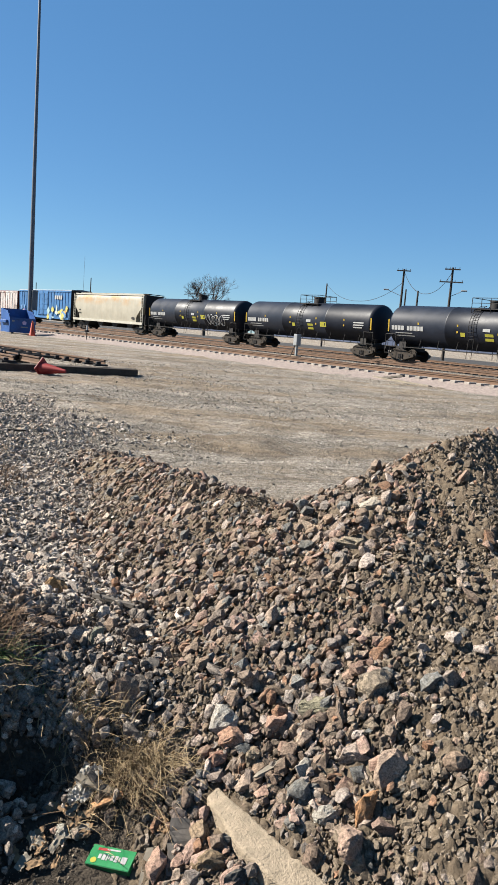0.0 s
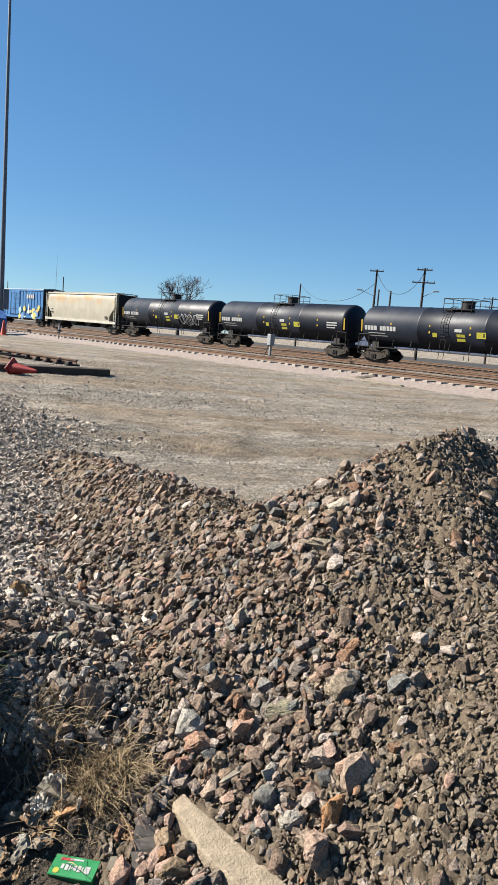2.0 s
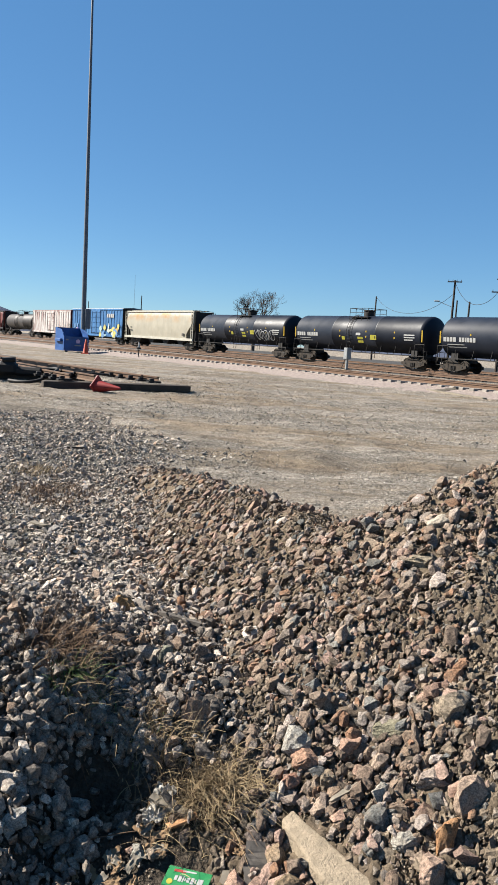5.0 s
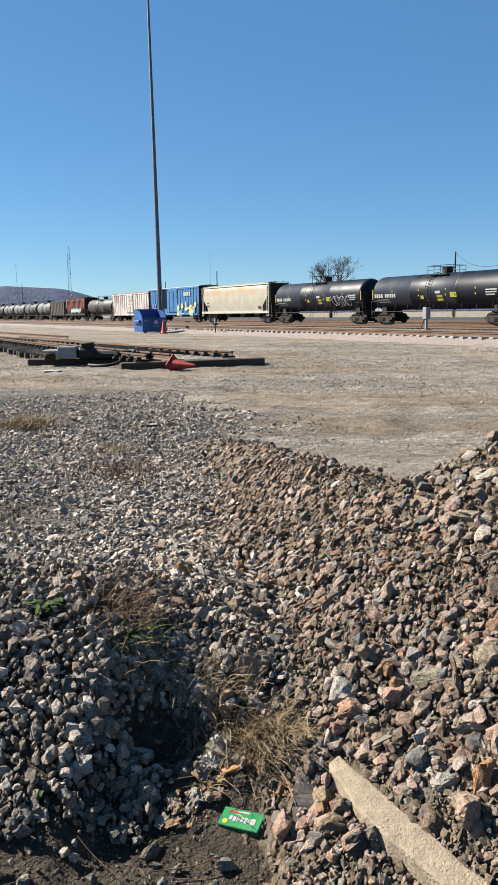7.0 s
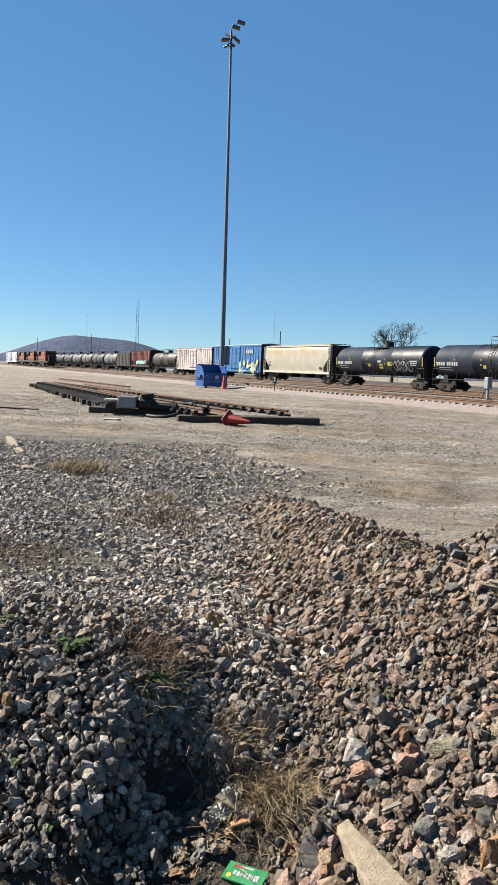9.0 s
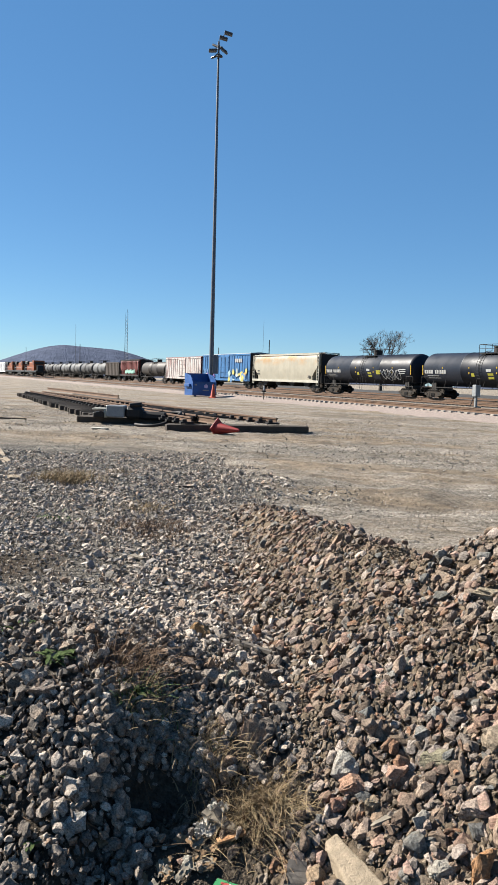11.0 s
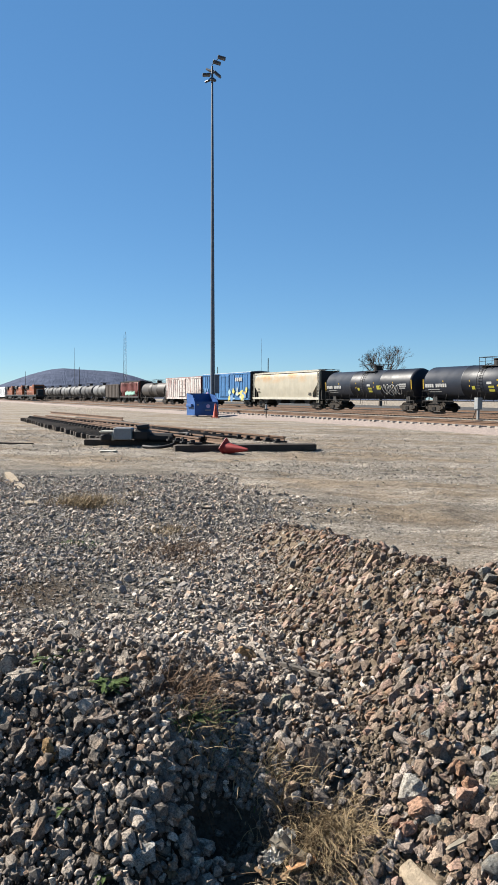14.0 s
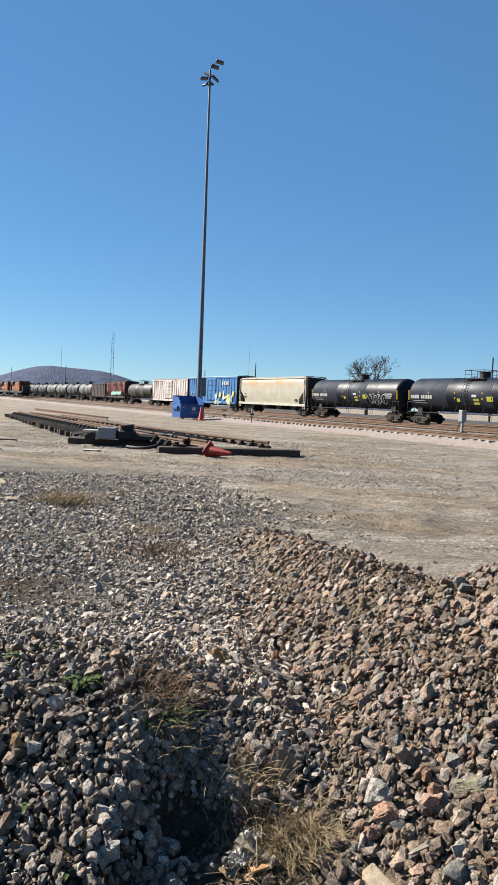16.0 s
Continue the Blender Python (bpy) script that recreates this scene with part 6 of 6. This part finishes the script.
part("round_sticker", bm, M_hiyellow, ct)
bm = fresh()
box(bm, (-0.035, 0.024, 0.0246), (0.045, 0.010, 0.001), 0.05)
part("red_stripe", bm, M_red, ct)
bm = fresh()
box(bm, (0.0, 0.027, 0.0246), (0.05, 0.006, 0.001), 0.05)
part("text_bar", bm, M_mark, ct)

# scraps of wood
plank("plank", (-0.71, 3.56, 0.07), (-0.49, 3.44, 0.075), 0.030, 0.018, M_wood, "grey weathered stick in the gully")
plank("plank", (-0.50, 2.68, -0.01), (-0.495, 2.57, -0.12), 0.035, 0.03, M_wood, "short grey stake in the weeds")
plank("plank", (-0.105, 2.245, -0.19), (-0.097, 2.11, -0.29), 0.078, 0.035, M_wood, "split grey wood scrap beside the carton")
plank("plank", (-0.195, 2.19, -0.26), (-0.20, 2.09, -0.33), 0.03, 0.015, M_palewood, "pale wood splinter beside the carton")
plank("plank", (0.13, 2.31, -0.045), (0.25, 2.385, 0.0), 0.020, 0.010, M_palewood, "pale wooden splinter lying on the stones")
plank("plank", (-0.418, 2.335, float(height(-0.418, 2.335)) + 0.035), (-0.324, 2.36, float(height(-0.324, 2.36)) + 0.055), 0.034, 0.010, M_orangewood, "orange-brown split wood scrap in the litter")
plank("plank", (-0.60, 2.66, -0.08), (-0.59, 2.60, -0.10), 0.03, 0.03, M_box, "grey bar end in the weeds")
plank("plank", (-2.02, 5.22, 0.04), (-1.88, 5.12, 0.045), 0.05, 0.015, M_palewood, "pale wood scrap on the gravel")
plank("plank", (-1.05, 6.05, 0.10), (-0.75, 6.05, 0.10), 0.04, 0.025, M_palewood, "pale stick at the edge of the heap")


# crumpled plastic bag
def crumpled(name, c, size, seed, mat, label, cat, thin=0.002, fine=26):
    rn = random.Random(seed)
    bm = fresh()
    bmesh.ops.create_grid(bm, x_segments=fine, y_segments=fine * 2 // 3, size=0.5)
    for v in bm.verts:
        x, y = v.co.x, v.co.y
        q = Vector((x * 4.0 + seed, y * 4.0, seed * 0.7))
        z = noise.noise(q) * 0.5 + noise.noise(q * 2.3) * 0.3
        v.co = Vector((x * size[0] * (1 + 0.4 * noise.noise(q + Vector((9, 0, 0)))), y * size[1] * (1 + 0.5 * noise.noise(q + Vector((0, 7, 0)))), abs(z) * size[2]))
    ex = bmesh.ops.solidify(bm, geom=bm.faces[:], thickness=thin)
    bmesh.ops.rotate(bm, verts=bm.verts[:], cent=(0, 0, 0), matrix=Matrix.Rotation(rn.uniform(0, 6), 3, "Z"))
    bmesh.ops.rotate(bm, verts=bm.verts[:], cent=(0, 0, 0), matrix=Matrix.Rotation(0.5, 3, "X"))
    bmesh.ops.translate(bm, verts=bm.verts[:], vec=c)
    return tagged(part(name, bm, mat, smooth=True), label, cat)


crumpled("plastic_bag", (-0.455, 2.42, float(height(-0.455, 2.42)) + 0.04), (0.11, 0.07, 0.05), 3, M_plastic, "crumpled dirty plastic film in the hollow", "plastic bag")
crumpled("plastic_bag", (-0.475, 2.375, float(height(-0.475, 2.375)) + 0.035), (0.08, 0.06, 0.04), 5, M_plastic, "torn piece of dirty plastic film", "plastic bag")
for i, (x, y, s) in enumerate(((-0.38, 2.36, 0.09), (-0.34, 2.40, 0.06), (-0.50, 2.33, 0.06), (-0.58, 2.22, 0.06), (-0.46, 2.30, 0.05), (-0.63, 2.18, 0.05), (-0.42, 2.27, 0.05))):
    crumpled("leaf", (x, y, float(height(x, y)) + 0.02), (s, s * 0.45, 0.02), 20 + i, M_leaf, "dry curled brown leaf", "leaf", 0.001, 8)["group"] = "dry leaves"


for i in range(34):
    rr = random.Random(1300 + i)
    x, y = rr.uniform(-0.85, -0.12), rr.uniform(2.1, 2.42)
    if math.hypot(x + 0.325, y - 2.178) < 0.12:
        continue
    s = rr.uniform(0.035, 0.075)
    crumpled("leaf", (x, y, float(height(x, y)) + 0.022), (s, s * rr.uniform(0.3, 0.6), 0.025), 60 + i, M_leaf if i % 3 else M_palewood, "dry curled tan leaf on dark soil", "leaf", 0.001, 8)["group"] = "dry leaves"
plank("plank", (-0.485, 2.40, float(height(-0.485, 2.40)) + 0.075), (-0.362, 2.37, float(height(-0.362, 2.37)) + 0.05), 0.042, 0.012, M_palewood, "pale split board in the plastic film")
plank("plank", (-0.45, 2.40, float(height(-0.45, 2.40)) + 0.09), (-0.37, 2.36, float(height(-0.37, 2.36)) + 0.05), 0.03, 0.01, M_wood, "grey wood splinter in the hollow")


# grasses and weeds: many thin bent blades
def tuft(name, x, y, n, length, spread_, mat, label, cat, seed, lean=(0, 0), width=0.0022, rise=0.85):
    rn = np.random.RandomState(seed)
    V, F = [], []
    for i in range(n):
        bx, by = x + rn.normal(0, spread_), y + rn.normal(0, spread_ * 0.7)
        bz = float(height(bx, by)) + 0.012
        ln = length * rn.uniform(0.45, 1.15)
        a = rn.uniform(0, 2 * np.pi)
        out = rn.uniform(0.2, 1.0)
        dx, dy = math.cos(a) * out + lean[0], math.sin(a) * out + lean[1]
        sx, sy = -math.sin(a + rn.normal(0, 0.8)) * width, math.cos(a) * width
        seg = 5
        base = len(V)
        for k in range(seg + 1):
            f = k / seg
            cx, cy = bx + dx * ln * f * (0.5 + 0.5 * f), by + dy * ln * f * (0.5 + 0.5 * f)
            cz = bz + ln * (f * rise - 0.50 * f * f * out)
            t = 1 - 0.85 * f
            V += [(cx - sx * t, cy - sy * t, cz), (cx + sx * t, cy + sy * t, cz + 0.0008)]
        for k in range(seg):
            F.append((base + 2 * k, base + 2 * k + 1, base + 2 * k + 3, base + 2 * k + 2))
    me = mesh_from(name, np.array(V), np.array(F))
    me.materials.append(mat)
    return tagged(new(name, me), label, cat, "tufts of grass", "stuff")


tuft("grass_tuft", -0.28, 2.46, 1100, 0.18, 0.07, M_straw, "tangled dry straw-coloured grass", "grass", 1, (0, -0.1), 0.0017, 0.6)
tuft("grass_tuft", -0.33, 2.40, 260, 0.16, 0.09, M_straw, "flattened straw at the foot of the heap", "grass", 31, (0.1, -0.2), 0.0017, 0.45)
tuft("grass_tuft", -0.27, 2.38, 120, 0.13, 0.05, M_twig, "dark dead grass in the hollow", "grass", 2)
tuft("grass_tuft", -0.50, 2.62, 380, 0.18, 0.08, M_straw, "dry grass round a small stake", "grass", 3)
tuft("grass_tuft", -0.60, 2.66, 70, 0.09, 0.06, M_weed, "thin green grass in the gully", "grass", 4)
tuft("grass_tuft", -0.96, 2.79, 520, 0.22, 0.09, M_twig, "brown dead weed on the ballast bank", "grass", 5)
tuft("grass_tuft", -0.84, 2.66, 300, 0.17, 0.08, M_straw, "yellowing grass on the ballast bank", "grass", 6)
tuft("grass_tuft", -0.86, 2.68, 130, 0.14, 0.06, M_weed, "green grass on the ballast bank", "grass", 7, (0, 0), 0.004)
tuft("grass_tuft", -4.45, 8.7, 800, 0.26, 0.20, M_straw, "dry pale grass on the gravel", "grass", 8, (0, 0), 0.004)
tuft("grass_tuft", -2.75, 7.2, 260, 0.16, 0.16, M_straw, "sparse dry grass on the gravel", "grass", 9)
tuft("grass_tuft", -2.3, 6.3, 420, 0.2, 0.26, M_twig, "flattened dead weed on the gravel", "grass", 10)
tuft("grass_tuft", -4.1, 9.6, 90, 0.14, 0.12, M_straw, "small dry tuft on the gravel", "grass", 11)
tuft("grass_tuft", -3.3, 6.4, 60, 0.08, 0.15, M_weed, "low green weed on the gravel", "weed", 12, (0, 0), 0.005)
tuft("grass_tuft", -2.1, 5.9, 130, 0.12, 0.14, M_twig, "brown dead weed on the gravel", "grass", 13)
tuft("grass_tuft", -2.8, 4.6, 420, 0.10, 0.35, M_twig, "dead grass on a bare patch", "grass", 14)


def leafy_weed(x, y, n, size, seed, label):
    """A low rosette of small leaves."""
    w = thing("weed", Matrix.Translation((x, y, float(height(x, y)) + 0.035)), label, "weed", "green weeds")
    rn = random.Random(seed)
    for i in range(n):
        bm = fresh()
        a, ln, up = rn.uniform(0, 6.28), size * rn.uniform(0.6, 1.2), rn.uniform(0.1, 0.6)
        pts = []
        for k in range(6):
            f = k / 5
            wd = 0.32 * ln * math.sin(math.pi * min(0.97, f * 0.92 + 0.05))
            pts.append((Vector((ln * f, -wd / 2, up * ln * f - 0.35 * ln * f * f)), Vector((ln * f, 0, up * ln * f - 0.35 * ln * f * f - 0.08 * wd)), Vector((ln * f, wd / 2, up * ln * f - 0.35 * ln * f * f))))
        rows = [[bm.verts.new(p) for p in tr] for tr in pts]
        for p, q in zip(rows, rows[1:]):
            for j in range(2):
                bm.faces.new((p[j], p[j + 1], q[j + 1], q[j]))
        bmesh.ops.solidify(bm, geom=bm.faces[:], thickness=0.0006)
        bmesh.ops.rotate(bm, verts=bm.verts[:], cent=(0, 0, 0), matrix=Matrix.Rotation(a, 3, "Z"))
        bmesh.ops.translate(bm, verts=bm.verts[:], vec=(rn.gauss(0, size * 0.35), rn.gauss(0, size * 0.3), rn.uniform(0, size * 0.4)))
        part("leaf", bm, M_weed, w)


leafy_weed(-1.26, 2.72, 46, 0.065, 1, "small bright green weed among the ballast")
leafy_weed(-0.90, 2.66, 20, 0.07, 2, "green leafy weed beside dead grass")
leafy_weed(-1.68, 2.86, 12, 0.06, 3, "pale green weed on the bank")
leafy_weed(-1.58, 2.98, 10, 0.05, 4, "small green weed in the gravel")
leafy_weed(-1.25, 2.25, 12, 0.04, 5, "dusty green weed in the shade")
leafy_weed(-1.0, 2.08, 6, 0.04, 6, "seedling on the dark soil")


def twig(pts, r, label):
    ob = hose("twig", pts, r, M_twig, label, "twig")
    ob["group"] = "dry twigs"
    return ob


for i in range(34):
    rr = random.Random(400 + i)
    x, y = rr.uniform(-1.35, -0.15), rr.uniform(1.85, 2.75)
    if math.hypot(x + 0.325, y - 2.178) < 0.20:
        continue
    a, ln = rr.uniform(-0.8, 0.8) + (0 if i % 2 else 3.1), rr.uniform(0.08, 0.32)
    pts = []
    for k in range(4):
        f = k / 3
        px, py = x + math.cos(a) * ln * f, y + math.sin(a) * ln * f * 0.6 + rr.uniform(-0.015, 0.015)
        pts.append((px, py, float(height(px, py)) + 0.02 + rr.uniform(0, 0.025)))
    twig(pts, rr.uniform(0.0010, 0.0022), "thin dry stalk on the ground")
